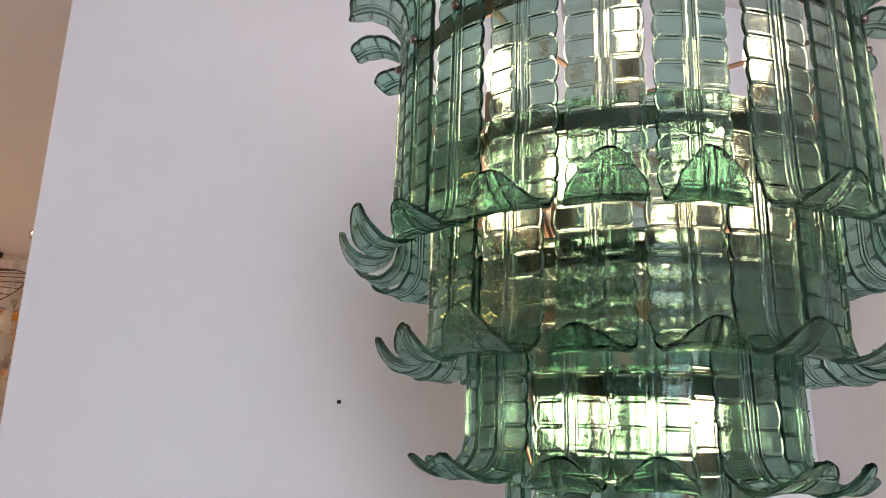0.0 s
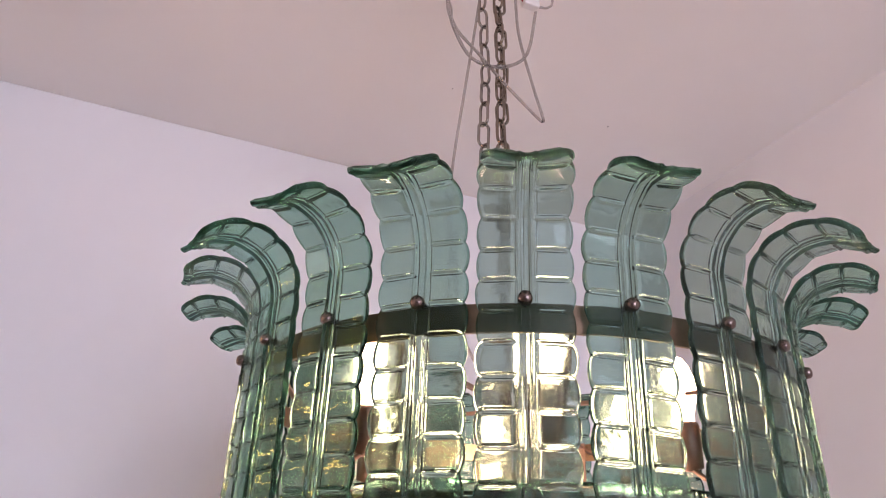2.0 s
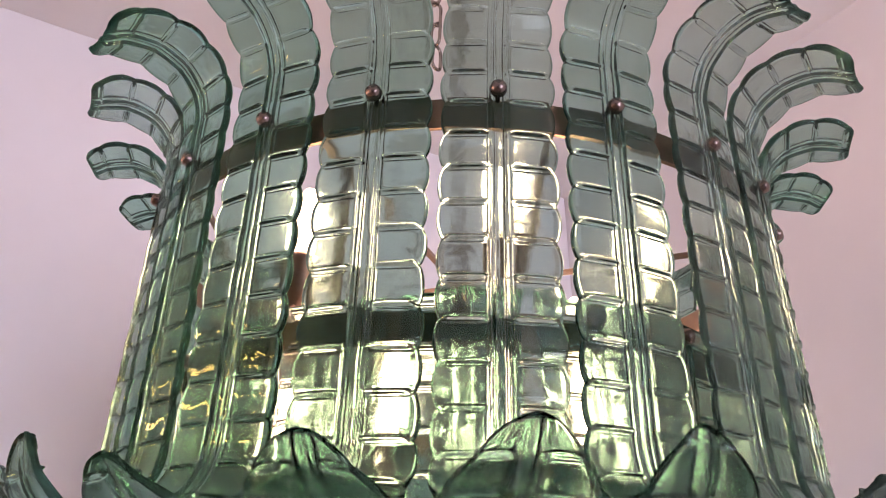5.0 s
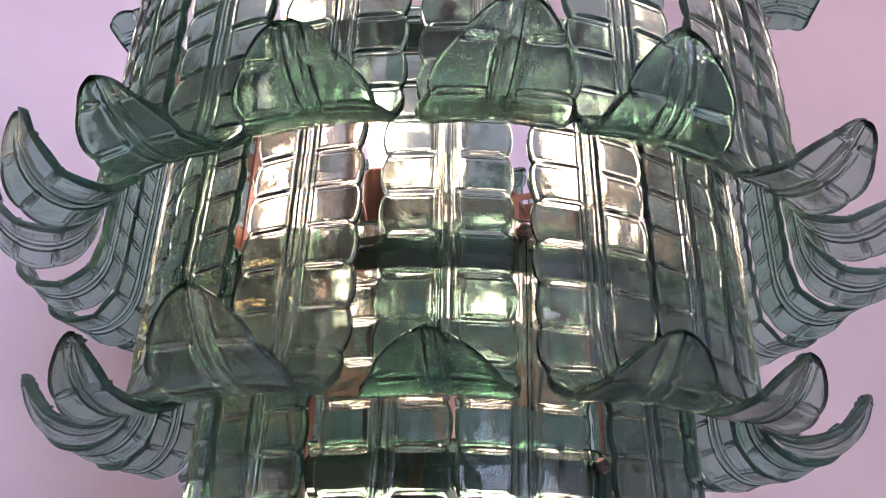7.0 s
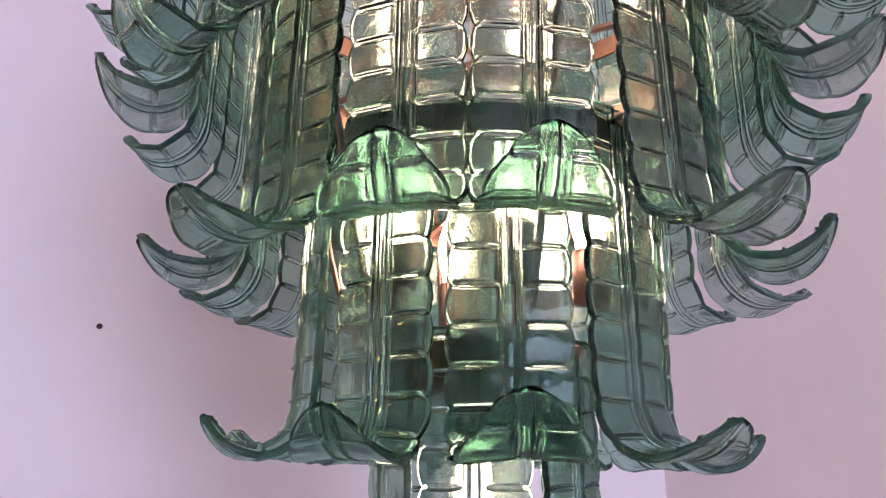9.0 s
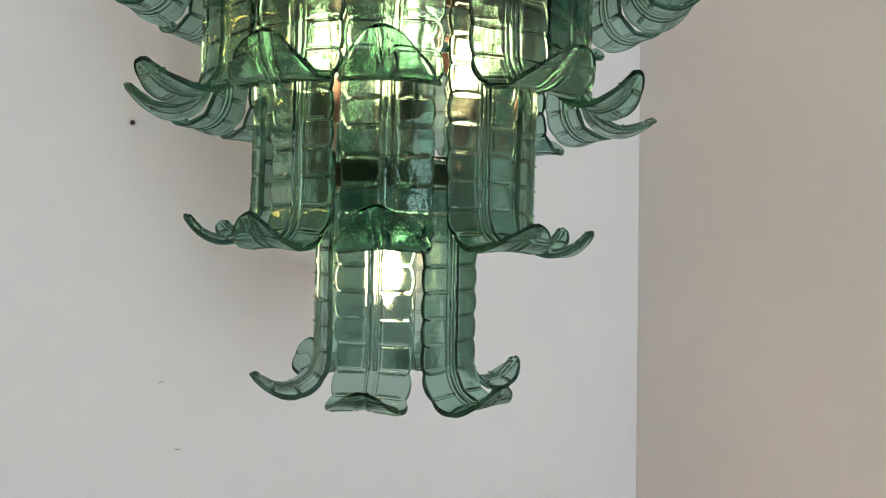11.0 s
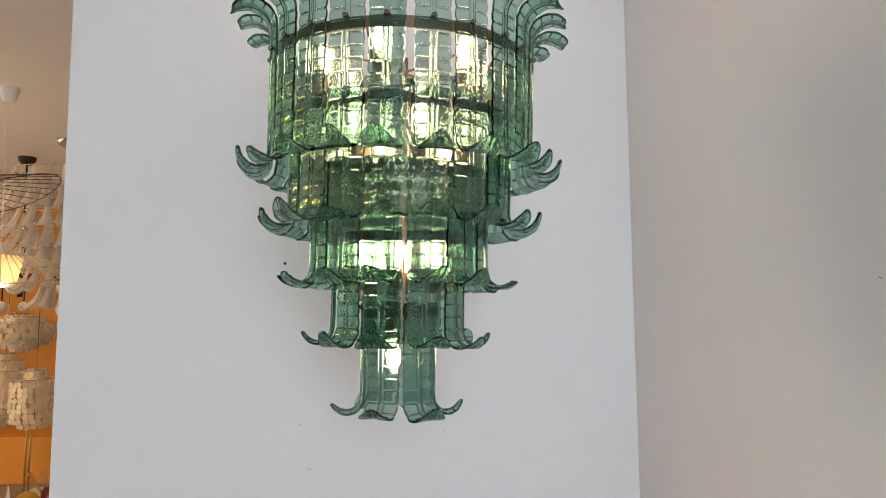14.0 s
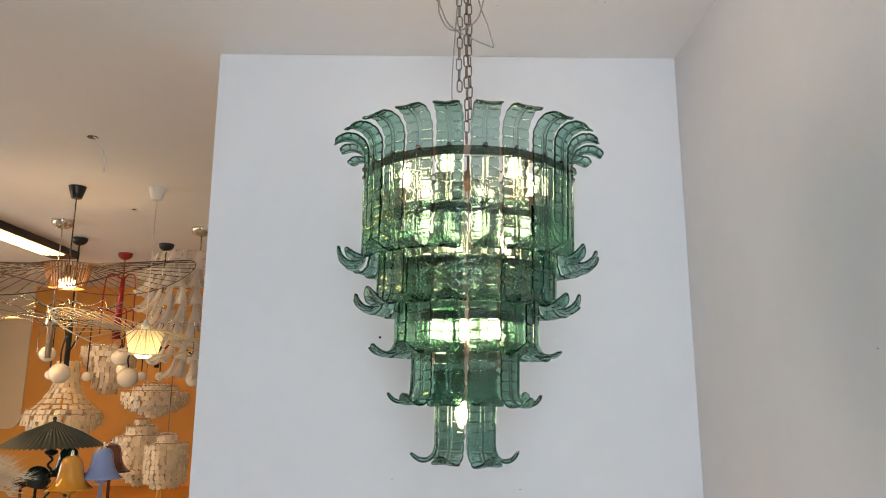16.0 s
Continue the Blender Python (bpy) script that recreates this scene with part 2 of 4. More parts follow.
def leaf_mesh(name, top, drop, crown, seed, turn=150, reach=0.073, half_w=HALF_W):
    """A pressed glass leaf that hangs in the plane x = 0, outward along -y, its fixing at z = 0. top: how far it stands up over the fixing,
    drop: its lowest point, crown: whether its upper end curls outwards too,
    turn: the degrees of its lower bend, reach: how far that stands out."""
    rnd = random.Random(seed)
    # the lower end swings outwards and up, tightest in the middle of the bend
    swing = radians(turn + (-16, -9, -3, 3, 8, 13)[seed % 10])
    v = np.linspace(0, 1, 90)
    theta = swing * (0.12 * v + 0.88 * v * v * (3 - 2 * v))
    er, ez = (np.r_[0, np.cumsum(f[1:] + f[:-1]) / 178] for f in (np.sin(theta), -np.cos(theta)))
    size = (reach + rnd.uniform(-0.004, 0.004)) / er.max()
    er, ez = er * size, ez * size
    straight_end = -drop - ez.min()
    line = []
    if crown:
        rt, tt = 0.050 + rnd.uniform(-0.004, 0.004), radians(137 + rnd.uniform(-10, 10))
        for q in np.linspace(tt, 0, 40):
            line.append((rt * (1 - math.cos(q)), top - rt + rt * math.sin(q)))
    else:
        line.append((0, top))
    for q in np.linspace(line[-1][1], straight_end, 60)[1:]:
        line.append((0, q))
    line += [(p, straight_end + q) for p, q in zip(er[1:], ez[1:])]
    line = np.array(line)
    seg = np.r_[0, np.cumsum(np.hypot(*np.diff(line, axis=0).T))]
    length = seg[-1]
    # rows gather round the pressed cross lines
    pitch = 0.0272
    off = rnd.uniform(0.004, pitch - 0.004)
    marks = np.arange(-1, length / pitch + 1) * pitch + off
    near = np.array([-0.0105, -0.0068, -0.0040, -0.0027, -0.0020, -0.0014, -0.0008, 0, 0.0008, 0.0014, 0.0020, 0.0027, 0.0040, 0.0068, 0.0105])
    s = np.sort(np.unique(np.r_[0, 0.0008, 0.002, 0.004, (marks[:, None] + near).ravel(), length - 0.013, length - 0.010, length - 0.007, length - 0.0045, length - 0.0025, length - 0.0012, length - 0.0004, length]))
    s = s[(s >= 0) & (s <= length)]
    s = s[np.r_[True, np.diff(s) > 0.0004]]
    ns = len(s)
    fine = np.linspace(0, length, 400)
    fr, fz = np.interp(fine, seg, line[:, 0]), np.interp(fine, seg, line[:, 1])
    for _ in range(40):
        fr[1:-1] = (fr[:-2] + 2 * fr[1:-1] + fr[2:]) / 4
        fz[1:-1] = (fz[:-2] + 2 * fz[1:-1] + fz[2:]) / 4
    cr, cz = np.interp(s, fine, fr), np.interp(s, fine, fz)
    tr, tz = np.interp(s, fine, np.gradient(fr, fine)), np.interp(s, fine, np.gradient(fz, fine))
    tn = np.hypot(tr, tz)
    nr, nz = -tz / tn, tr / tn
    phase = (s - off) / pitch
    frac = np.abs(phase - np.round(phase)) * pitch
    w = half_w + 0.0036 * (np.abs(np.sin(np.pi * phase)) ** 0.7 - 0.6)
    w += 0.0016 * np.array([noise.noise((q * 30, seed, 0)) for q in s])
    tip = np.clip((length - s) / (0.060 + rnd.uniform(-0.004, 0.006)), 0, 1)
    w += (half_w - w) * np.clip(1 - 1.6 * tip, 0, 1) * 0.5
    w *= (0.16 + 0.84 * (1 - (1 - tip) ** 2.4)) * np.sqrt(np.clip(1 - np.clip(1 - tip / 0.10, 0, 1) ** 2, 0.03, 1))
    if crown:
        w *= 0.48 + 0.40 * np.sqrt(1 - (1 - np.clip(s / 0.026, 0, 1)) ** 2) + 0.12 * np.clip(s / 0.06, 0, 1)
    cols = np.array([0, 0.0022, 0.0035, 0.0042, 0.0048, 0.0055, 0.0062, 0.0068, 0.0076, 0.0092, 0.013, 0.018, 0.026, 0.031, 0.0355, 0.0380, 0.0396, 0.0407, 0.0414, 0.0419, 0.0423, 0.0425]) / 0.0425
    u = np.r_[-cols[:0:-1], cols]
    nu = len(u)
    ends = np.clip(np.minimum(s, length - s) / 0.004, 0.05, 1) ** 0.5
    thick = 0.0048 * np.sqrt(np.clip(1 - np.clip((np.abs(u) - 0.945) / 0.055, 0, 1) ** 2, 0.02, 1))[None, :] * (ends * (0.5 + 0.5 * np.sqrt(tip)))[:, None]
    x = w[:, None] * u[None, :]
    # the cross lines stop at the middle rails and just short of the rim; they run a little askew
    cross = np.exp(-(frac / 0.0014) ** 2)[:, None] * np.clip((np.abs(x) - 0.0075) / 0.002, 0, 1) * np.clip((0.94 - np.abs(u)) / 0.06, 0, 1)[None, :]
    rails = np.exp(-((np.abs(x) - 0.0055) / 0.0013) ** 2)
    rim = np.exp(-((np.abs(u) - 0.945) / 0.026) ** 2)[None, :]
    h = 0.0033 * cross + 0.0027 * rails + 0.0003 * rim - 0.0006 * np.exp(-(x / 0.003) ** 2)
    h += 0.0007 * np.abs(np.sin(np.pi * phase))[:, None]
    h += 0.0005 * np.array([[noise.noise((q * 55, p * 70, seed * 3.1)) for p in x[0]] for q in s])
    h *= ends[:, None]
    bow = -0.0030 * u[None, :] ** 2
    out, inn = thick / 2 + h + bow, -thick / 2 + bow - 0.45 * h
    lean = rnd.uniform(-0.014, 0.014) * np.clip(1 - (length - s) / 0.085, 0, 1)[:, None] ** 1.6
    skew = lean + 0.0030 * noise.noise((seed, 5.5, 1)) * u[None, :] + 0.004 * noise.noise((seed, 1.5, 1)) * (s[:, None] / length)
    verts = []
    for d in (out, inn):
        yy = -(cr[:, None] + nr[:, None] * d)
        zz = cz[:, None] + nz[:, None] * d + (skew - lean) * 0.5
        verts.append(np.stack([x + skew, yy, zz], -1).reshape(-1, 3))
    verts = np.concatenate(verts)
    faces, m = [], ns * nu
    for i in range(ns - 1):
        for j in range(nu - 1):
            a = i * nu + j
            faces.append((a, a + nu, a + nu + 1, a + 1))
            faces.append((m + a, m + a + 1, m + a + nu + 1, m + a + nu))
        a, b = i * nu, i * nu + nu - 1
        faces.append((a, m + a, m + a + nu, a + nu))
        faces.append((b, b + nu, m + b + nu, m + b))
    for i in (0, ns - 1):
        for j in range(nu - 1):
            a = i * nu + j
            faces.append((a, a + 1, m + a + 1, m + a) if i == 0 else (a, m + a, m + a + 1, a + 1))
    me = mesh_of(name, verts, faces, M_GLASS)
    # outermost columns and end rows carry the painted dark outline
    rim_tone = (0.95 + 0.8 * (np.abs(u)[None, :] > 0.97) + 1.8 * (ends[:, None] < 0.8)).ravel()
    me.attributes.new("painted_rim", "FLOAT", "POINT").data.foreach_set("value", np.r_[rim_tone, rim_tone])
    me.attributes.new("stippled_back", "FLOAT", "POINT").data.foreach_set("value", np.r_[np.zeros(m), np.ones(m)])
    return me


chandelier = tagged(new("chandelier"), "tiered green pressed-glass leaf chandelier, lit, hung on a chain", "chandelier")
chandelier.empty_display_size = 0.1
chandelier.matrix_basis = pose(-0.0035, -0.0075, 2.356, 0.52, 0.78, 0) @ pose(0, 0, -2.356)  # it hangs slightly askew


def round_bm(r, thick, z0, z1, n=72):
    bm = bmesh.new()
    prof = [(r - thick, z0), (r, z0), (r, z1), (r - thick, z1)]
    rings = []
    for j in range(n):
        a = 2 * math.pi * j / n
        rings.append([bm.verts.new((q * math.cos(a), q * math.sin(a), z)) for q, z in prof])
    for j in range(n):
        a, b = rings[j], rings[(j + 1) % n]
        for i in range(4):
            bm.faces.new((a[i], b[i], b[(i + 1) % 4], a[(i + 1) % 4]))
    return bm


bolt_me = lathe("bolt", [(0.0001, 0.008), (0.0035, 0.0075), (0.0055, 0.0055), (0.0062, 0.002), (0.0062, 0.0), (0.003, 0.0), (0.003, -0.016), (0.0001, -0.016)], M_BOLT, 16)

for k, (R, zr, zb, n) in enumerate(TIERS):
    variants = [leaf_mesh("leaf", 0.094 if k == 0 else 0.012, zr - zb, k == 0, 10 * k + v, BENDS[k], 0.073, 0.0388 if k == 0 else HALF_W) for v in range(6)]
    put("ring", from_bm("ring", round_bm(R - 0.008, 0.003, -0.022, 0.003), M_BAND), chandelier, pose(0, 0, zr), "flat dark bronze band")
    rnd = random.Random(k)
    for i in range(n):
        ang = GAP0 + TURNS[k] + (i + 0.5) * 360 / n + rnd.uniform(-0.7, 0.7)
        a = radians(ang)
        m = pose(R * math.sin(a), -R * math.cos(a), zr + rnd.uniform(-0.003, 0.003), rnd.uniform(-1, 1), rnd.uniform(-1.0, 1.0), ang + rnd.uniform(-1, 1))
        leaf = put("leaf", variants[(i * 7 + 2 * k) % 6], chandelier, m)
        put("bolt", bolt_me, leaf, pose(0, -0.004, 0, 90, 0, 0))

bulb_me = lathe("bulb", [(0.0001, 0.074), (0.005, 0.071), (0.0105, 0.062), (0.0145, 0.049), (0.0158, 0.037), (0.0145, 0.024), (0.0110, 0.010), (0.0100, 0.0)], M_BULB, 24)
socket_me = lathe("socket", [(0.0001, 0.0), (0.0135, 0.0), (0.0145, -0.004), (0.0145, -0.046), (0.0001, -0.05)], M_COPPER, 16)
LAMPS = [(0.195, 2.315, 6, -20, 0), (0.165, 2.150, 6, 10, 1), (0.095, 1.860, 6, 50, 2), (0.012, 1.692, 1, -60, 4)]
for r, z, n, ph, k in LAMPS:
    for i in range(n):
        a = radians(ph + 360 * i / n)
        holder = put("lamp_holder", socket_me, chandelier, pose(r * math.sin(a), -r * math.cos(a), z, 180 if n == 1 else 0))
        put("bulb", bulb_me, holder, None, "glowing warm-white bulb")
        rim = TIERS[k][0] - 0.009
        arm = bezier([(r * math.sin(a), -r * math.cos(a), z - 0.046), ((r + 0.3 * (rim - r)) * math.sin(a), -(r + 0.3 * (rim - r)) * math.cos(a), z - 0.055), (rim * math.sin(a), -rim * math.cos(a), TIERS[k][1] - 0.012)], 6)
        if n > 1:
            put("arm", tube("arm", arm, 0.0028, M_COPPER), chandelier)
# unseen lamp wiring, added dark to cover the gap seen straight through
for q in range(3):
    a = 2.1 * q
    flex = [(0.006 * math.sin(a), -0.006 * math.cos(a), 2.33), (0.014 * math.sin(a + 1), -0.014 * math.cos(a + 1), 2.16), (0.009 * math.sin(a + 3), -0.009 * math.cos(a + 3), 1.95), (0.012 * math.sin(a + 4), -0.012 * math.cos(a + 4), 1.70)]
    put("lamp_cable", tube("lamp_cable", bezier(flex, 8), 0.0030, M_FLEX), chandelier)
put("bracket", from_bm("bracket", box_bm(-0.008, 0.008, -0.005, 0.005, 2.430, 2.458, 0.0012), M_CHROME), chandelier, pose(-0.004, 0, 0), "small bright steel bracket")
put("hub", lathe("hub", [(0.0001, 2.318), (0.010, 2.318), (0.010, 2.330), (0.014, 2.335), (0.014, 2.380), (0.004, 2.386), (0.004, 2.434), (0.0001, 2.434)], M_COPPER, 16), chandelier)
for k, (R, zr, zb, n) in enumerate(TIERS):
    for q in range(4):
        a = radians(GAP0 + 90 * q + (0 if k > 2 else 40))
        rim = R - 0.012
        spoke = box_bm(0.006, rim, -0.003, 0.003, -0.014, -0.010)
        put("spoke", from_bm("spoke", spoke, M_COPPER), chandelier, pose(0, 0, zr, 0, 0, math.degrees(a) - 90))
        if k < 4:
            low, zl = TIERS[k + 1][0] - 0.012, TIERS[k + 1][1]
            bar = box_bm(-0.0045, 0.0045, -low - 0.0015, -low + 0.0015, zl - 0.02, zr - 0.006)
            put("hanger_bar", from_bm("hanger_bar", bar, M_COPPER), chandelier, pose(0, 0, 0, 0, 0, math.degrees(a)))

# ---- chains and cables over the chandelier ----


def link_mesh(material, length=0.044, width=0.021, wire=0.0023):
    pts, rad, half = [], width / 2 - wire, length / 2 - width / 2
    for q in range(10):
        a = math.pi * q / 9
        pts.append((rad * math.cos(a), 0, half + rad * math.sin(a)))
    for q in range(10):
        a = math.pi + math.pi * q / 9
        pts.append((rad * math.cos(a), 0, -half + rad * math.sin(a)))
    return tube("link", pts, wire, material, 8, True)


M_NICKEL = mat("aged_nickel", (0.27, 0.23, 0.185), 0.2, 1.0)
links = {"bright": link_mesh(M_STEEL), "aged": link_mesh(M_NICKEL)}


def chain(x, y, top, bottom, turn, sway, label, look_of="aged"):
    thing = tagged(new("hanging_chain"), label, "chain")
    thing.matrix_world = pose(x, y, top)
    rnd, n = random.Random(int(top * 1000 + x * 500)), round((top - bottom) / 0.0365)
    for i in range(n):
        put("link", links[look_of], thing, pose(sway * math.sin(i * 0.9), 0, -0.018 - i * (top - bottom) / n, rnd.uniform(-2, 2), rnd.uniform(-3, 3), turn + 90 * (i % 2) + rnd.uniform(-12, 12)))
    return thing


chain(-0.006, 0.0, CEIL - 0.03, 2.474, 20, 0.001, "aged nickel link chain carrying the chandelier from the ceiling")
chain(0.004, 0.014, CEIL - 0.03, 2.56, 55, 0.001, "doubled strand of aged nickel chain beside the main chain")
chain(-0.028, 0.010, CEIL - 0.03, 2.650, 15, 0.002, "loose end of bright steel chain with an opened last link", "bright")
hook = tagged(new("ceiling_hook"), "small steel ceiling hook that holds the chains", "hook")
put("base", lathe("base", [(0.0001, 0), (0.03, 0), (0.03, -0.006), (0.0001, -0.008)], M_STEEL, 24), hook, pose(0, 0, CEIL))
put("bent_hook", tube("bent_hook", [(0, 0, CEIL)] + [(0.016 * math.sin(q), 0, CEIL - 0.022 - 0.016 * (1 - math.cos(q))) for q in np.linspace(0, 4.6, 14)], 0.003, M_STEEL), hook)

M_CABLE = mat("clear_cable", (0.60, 0.58, 0.56), 0.10)
M_CABLE.node_tree.nodes["Principled BSDF"].inputs["Transmission Weight"].default_value = 0.85
M_RED_WIRE = mat("red_wire", (0.35, 0.02, 0.02), 0.4)
M_YELLOW_WIRE = mat("yellow_green_wire", (0.45, 0.50, 0.06), 0.4)
M_TERMINAL = mat("terminal_plastic", (0.80, 0.79, 0.77), 0.3)

cable = tagged(new("cable"), "loose loops of clear plastic mains cable by the chain", "cable")
LOOP = [(-0.13, 0.0, 3.20), (-0.12, -0.01, 3.003), (-0.097, -0.012, 2.948), (-0.093, -0.014, 2.908), (-0.065, -0.018, 2.853), (-0.020, -0.02, 2.849), (0.027, -0.018, 2.886), (0.050, -0.012, 2.964), (0.067, -0.005, 3.088), (0.05, 0.0, 3.2)]
put("loop", tube("loop", bezier(LOOP), 0.0026, M_CABLE), cable)
BEND = [(-0.06, 0.01, 3.2), (-0.093, 0.005, 2.993), (-0.083, 0.0, 2.922), (-0.056, -0.026, 2.856), (0.007, -0.005, 2.828), (0.070, 0.020, 2.812), (0.080, 0.022, 2.811), (0.081, 0.023, 2.820), (0.066, 0.026, 2.884), (0.036, 0.012, 2.966), (0.024, 0.0, 3.068), (0.01, 0.0, 3.2)]
put("bend", tube("bend", bezier(BEND), 0.0024, M_CABLE), cable)
FALL = [(-0.03, -0.01, 3.2), (-0.029, 0.016, 3.039), (-0.041, 0.044, 2.868), (-0.050, 0.072, 2.722), (-0.049, 0.083, 2.634), (-0.044, 0.078, 2.5), (-0.028, 0.040, 2.41), (-0.010, 0.004, 2.37)]
put("drop", tube("drop", bezier(FALL), 0.0023, M_CABLE), cable)
block = put("terminal_block", from_bm("terminal_block", box_bm(0.030, 0.058, -0.022, -0.008, 2.998, 3.016, 0.002), M_TERMINAL), cable, None, "white plastic terminal block")
put("red_wire", tube("red_wire", bezier([(0.032, -0.015, 3.004), (0.018, -0.018, 3.016), (0.010, -0.016, 3.040), (0.022, -0.010, 3.07)]), 0.0014, M_RED_WIRE), block)
put("earth_wire", tube("earth_wire", bezier([(0.032, -0.012, 3.012), (0.027, -0.014, 3.030), (0.032, -0.010, 3.07)]), 0.0014, M_YELLOW_WIRE), block)
put("tail_wire", tube("tail_wire", bezier([(0.057, -0.014, 3.006), (0.078, -0.016, 3.012), (0.092, -0.010, 3.05), (0.098, -0.004, 3.2)]), 0.0020, M_CABLE), block)

# marks left on the wall
M_DARK = mat("dark_plug", (0.02, 0.02, 0.02), 0.6)
tagged(put("wall_plug", lathe("wall_plug", [(0.0001, 0.0), (0.0045, 0.0), (0.0058, -0.002), (0.0058, -0.006)], M_DARK, 16), None, pose(-0.331, BACK - 0.0015, 1.950, 90)), "small dark empty plug hole in the white wall", "wall plug")
M_PENCIL = mat("pencil_mark", (0.25, 0.24, 0.24), 0.8)
for x, z, w, a in ((-0.269, 1.376, 0.010, -20), (-0.234, 1.223, 0.012, 4), (0.25, 1.338, 0.010, 10)):
    tagged(put("scratch", from_bm("scratch", box_bm(-w / 2, w / 2, -0.0012, 0, -0.0008, 0.0008), M_PENCIL), None, pose(x, BACK, z, 0, a, 0)), "short faint grey scratch on the white wall", "wall scratch")

for y, z, w in ((-0.330, 1.826, 0.008), (-0.385, 1.878, 0.004)):
    tagged(put("scratch", from_bm("scratch", box_bm(-0.0012, 0, -w / 2, w / 2, -0.001, 0.001), M_PENCIL), None, pose(RIGHT, y, z, 25, 0, 0)), "short faint grey scratch on the white side wall", "wall scratch")
for x, y, w in ((0.141, 0.495, 0.003), (0.565, 0.461, 0.004)):
    tagged(put("ceiling_speck", lathe("ceiling_speck", [(0.0001, -0.0015), (w / 2, -0.0012), (w / 2, 0.0005)], M_PENCIL, 10), None, pose(x, y, CEIL)), "tiny grey speck on the white ceiling", "ceiling speck")

# ---- the showroom beyond the wall ----
M_BLACK = mat("black_lacquer", (0.012, 0.012, 0.013), 0.35)
M_WIRE = mat("brown_wire", (0.085, 0.048, 0.027), 0.45)
M_IVORY = mat("ivory_cord", (0.62, 0.52, 0.34), 0.6)
M_WOOD = noisy(mat("orange_slats", (0.45, 0.20, 0.06), 0.5), 30, 0.2)
M_WHITE = mat("white_plastic", (0.75, 0.72, 0.68), 0.4)
M_BRANCH = mat("branch_chrome", (0.50, 0.48, 0.45), 0.18, 1.0)
M_RED = mat("red_lacquer", (0.30, 0.012, 0.014), 0.3)
M_OPAL = mat("opal_glass", (0.80, 0.74, 0.64), 0.2)
M_BEIGE = noisy(mat("beige_wall_paint", (0.72, 0.58, 0.40), 0.6), 1.0, 0.03)
M_LED = glow("led_diffuser", (1.0, 0.57, 0.17), 32.0)
M_WARM = glow("warm_bulb", (1.0, 0.74, 0.40), 45.0)
M_SOFT = glow("soft_bulb", (1.0, 0.72, 0.36), 10.0)


def translucent(name, colour, through):
    m = mat(name, colour, 0.35)
    nt = m.node_tree
    b = nt.nodes["Principled BSDF"]
    t, mix = nt.nodes.new("ShaderNodeBsdfTranslucent"), nt.nodes.new("ShaderNodeMixShader")
    t.inputs[0].default_value = (*colour, 1)
    mix.inputs[0].default_value = through
    nt.links.new(b.outputs[0], mix.inputs[1])
    nt.links.new(t.outputs[0], mix.inputs[2])
    nt.links.new(mix.outputs[0], nt.nodes["Material Output"].inputs[0])
    info, hsv = nt.nodes.new("ShaderNodeObjectInfo"), nt.nodes.new("ShaderNodeHueSaturation")
    scale = nt.nodes.new("ShaderNodeMapRange")
    scale.inputs["To Min"].default_value, scale.inputs["To Max"].default_value = 0.75, 1.12
    hsv.inputs["Color"].default_value = (*colour, 1)
    nt.links.new(info.outputs["Random"], scale.inputs[0])
    nt.links.new(scale.outputs[0], hsv.inputs["Value"])
    nt.links.new(hsv.outputs[0], b.inputs["Base Color"])
    return m


M_SHELL = translucent("capiz_shell", (0.88, 0.79, 0.64), 0.4)
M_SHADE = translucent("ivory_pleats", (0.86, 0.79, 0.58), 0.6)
M_PETAL = translucent("milky_glass", (0.70, 0.66, 0.61), 0.35)
M_PETAL.node_tree.nodes["Principled BSDF"].inputs["Roughness"].default_value = 0.12

corner = bmesh.new()
outline = [(-7, 1.25), (-6.0, 1.25)] + [(-6.0 + 0.18 * math.sin(q), 1.43 - 0.18 * math.cos(q)) for q in np.linspace(0.2, math.pi / 2, 7)] + [(-5.82, CEIL), (-7, CEIL)]
corner.faces.new([corner.verts.new((x, 8.2, z)) for x, z in outline])
up = bmesh.ops.extrude_face_region(corner, geom=corner.faces[:])
bmesh.ops.translate(corner, verts=[v for v in up["geom"] if isinstance(v, bmesh.types.BMVert)], vec=(0, -0.03, 0))
structure("wall_panel", corner, M_BEIGE, "beige painted wall panel with one rounded corner", "wall panel")

# only the far end is in view; near run added for warm fill
linear = tagged(new("linear_light"), "long black ceiling luminaire with a glowing white diffuser", "ceiling light")
put("housing", from_bm("housing", box_bm(-4.26, -3.97, -0.6, 5.62, CEIL - 0.075, CEIL, 0.004), M_BLACK), linear)
put("diffuser", from_bm("diffuser", box_bm(-4.225, -4.005, -0.56, 5.36, CEIL - 0.082, CEIL - 0.076), M_LED), linear, None, "lit white diffuser")


def canopy(parent, x, y, kind, material, name="canopy"):
    if kind == "cone":
        prof = [(0.0001, 0), (0.062, 0), (0.0625, -0.004), (0.038, -0.088), (0.034, -0.092), (0.0001, -0.092)]
    else:
        wide = 0.095 if material == M_CHROME else 0.076
        prof = [(0.0001, 0), (wide, 0)] + [(wide * math.cos(q), -0.010 - 0.065 * math.sin(q)) for q in np.linspace(0, 1.45, 9)] + [(0.0001, -0.078)]
    return put(name, lathe(name, prof, material, 28), parent, pose(x, y, CEIL))


def rod(parent, name, p, q, r, material):
    return put(name, tube(name, [p, q], r, material), parent)


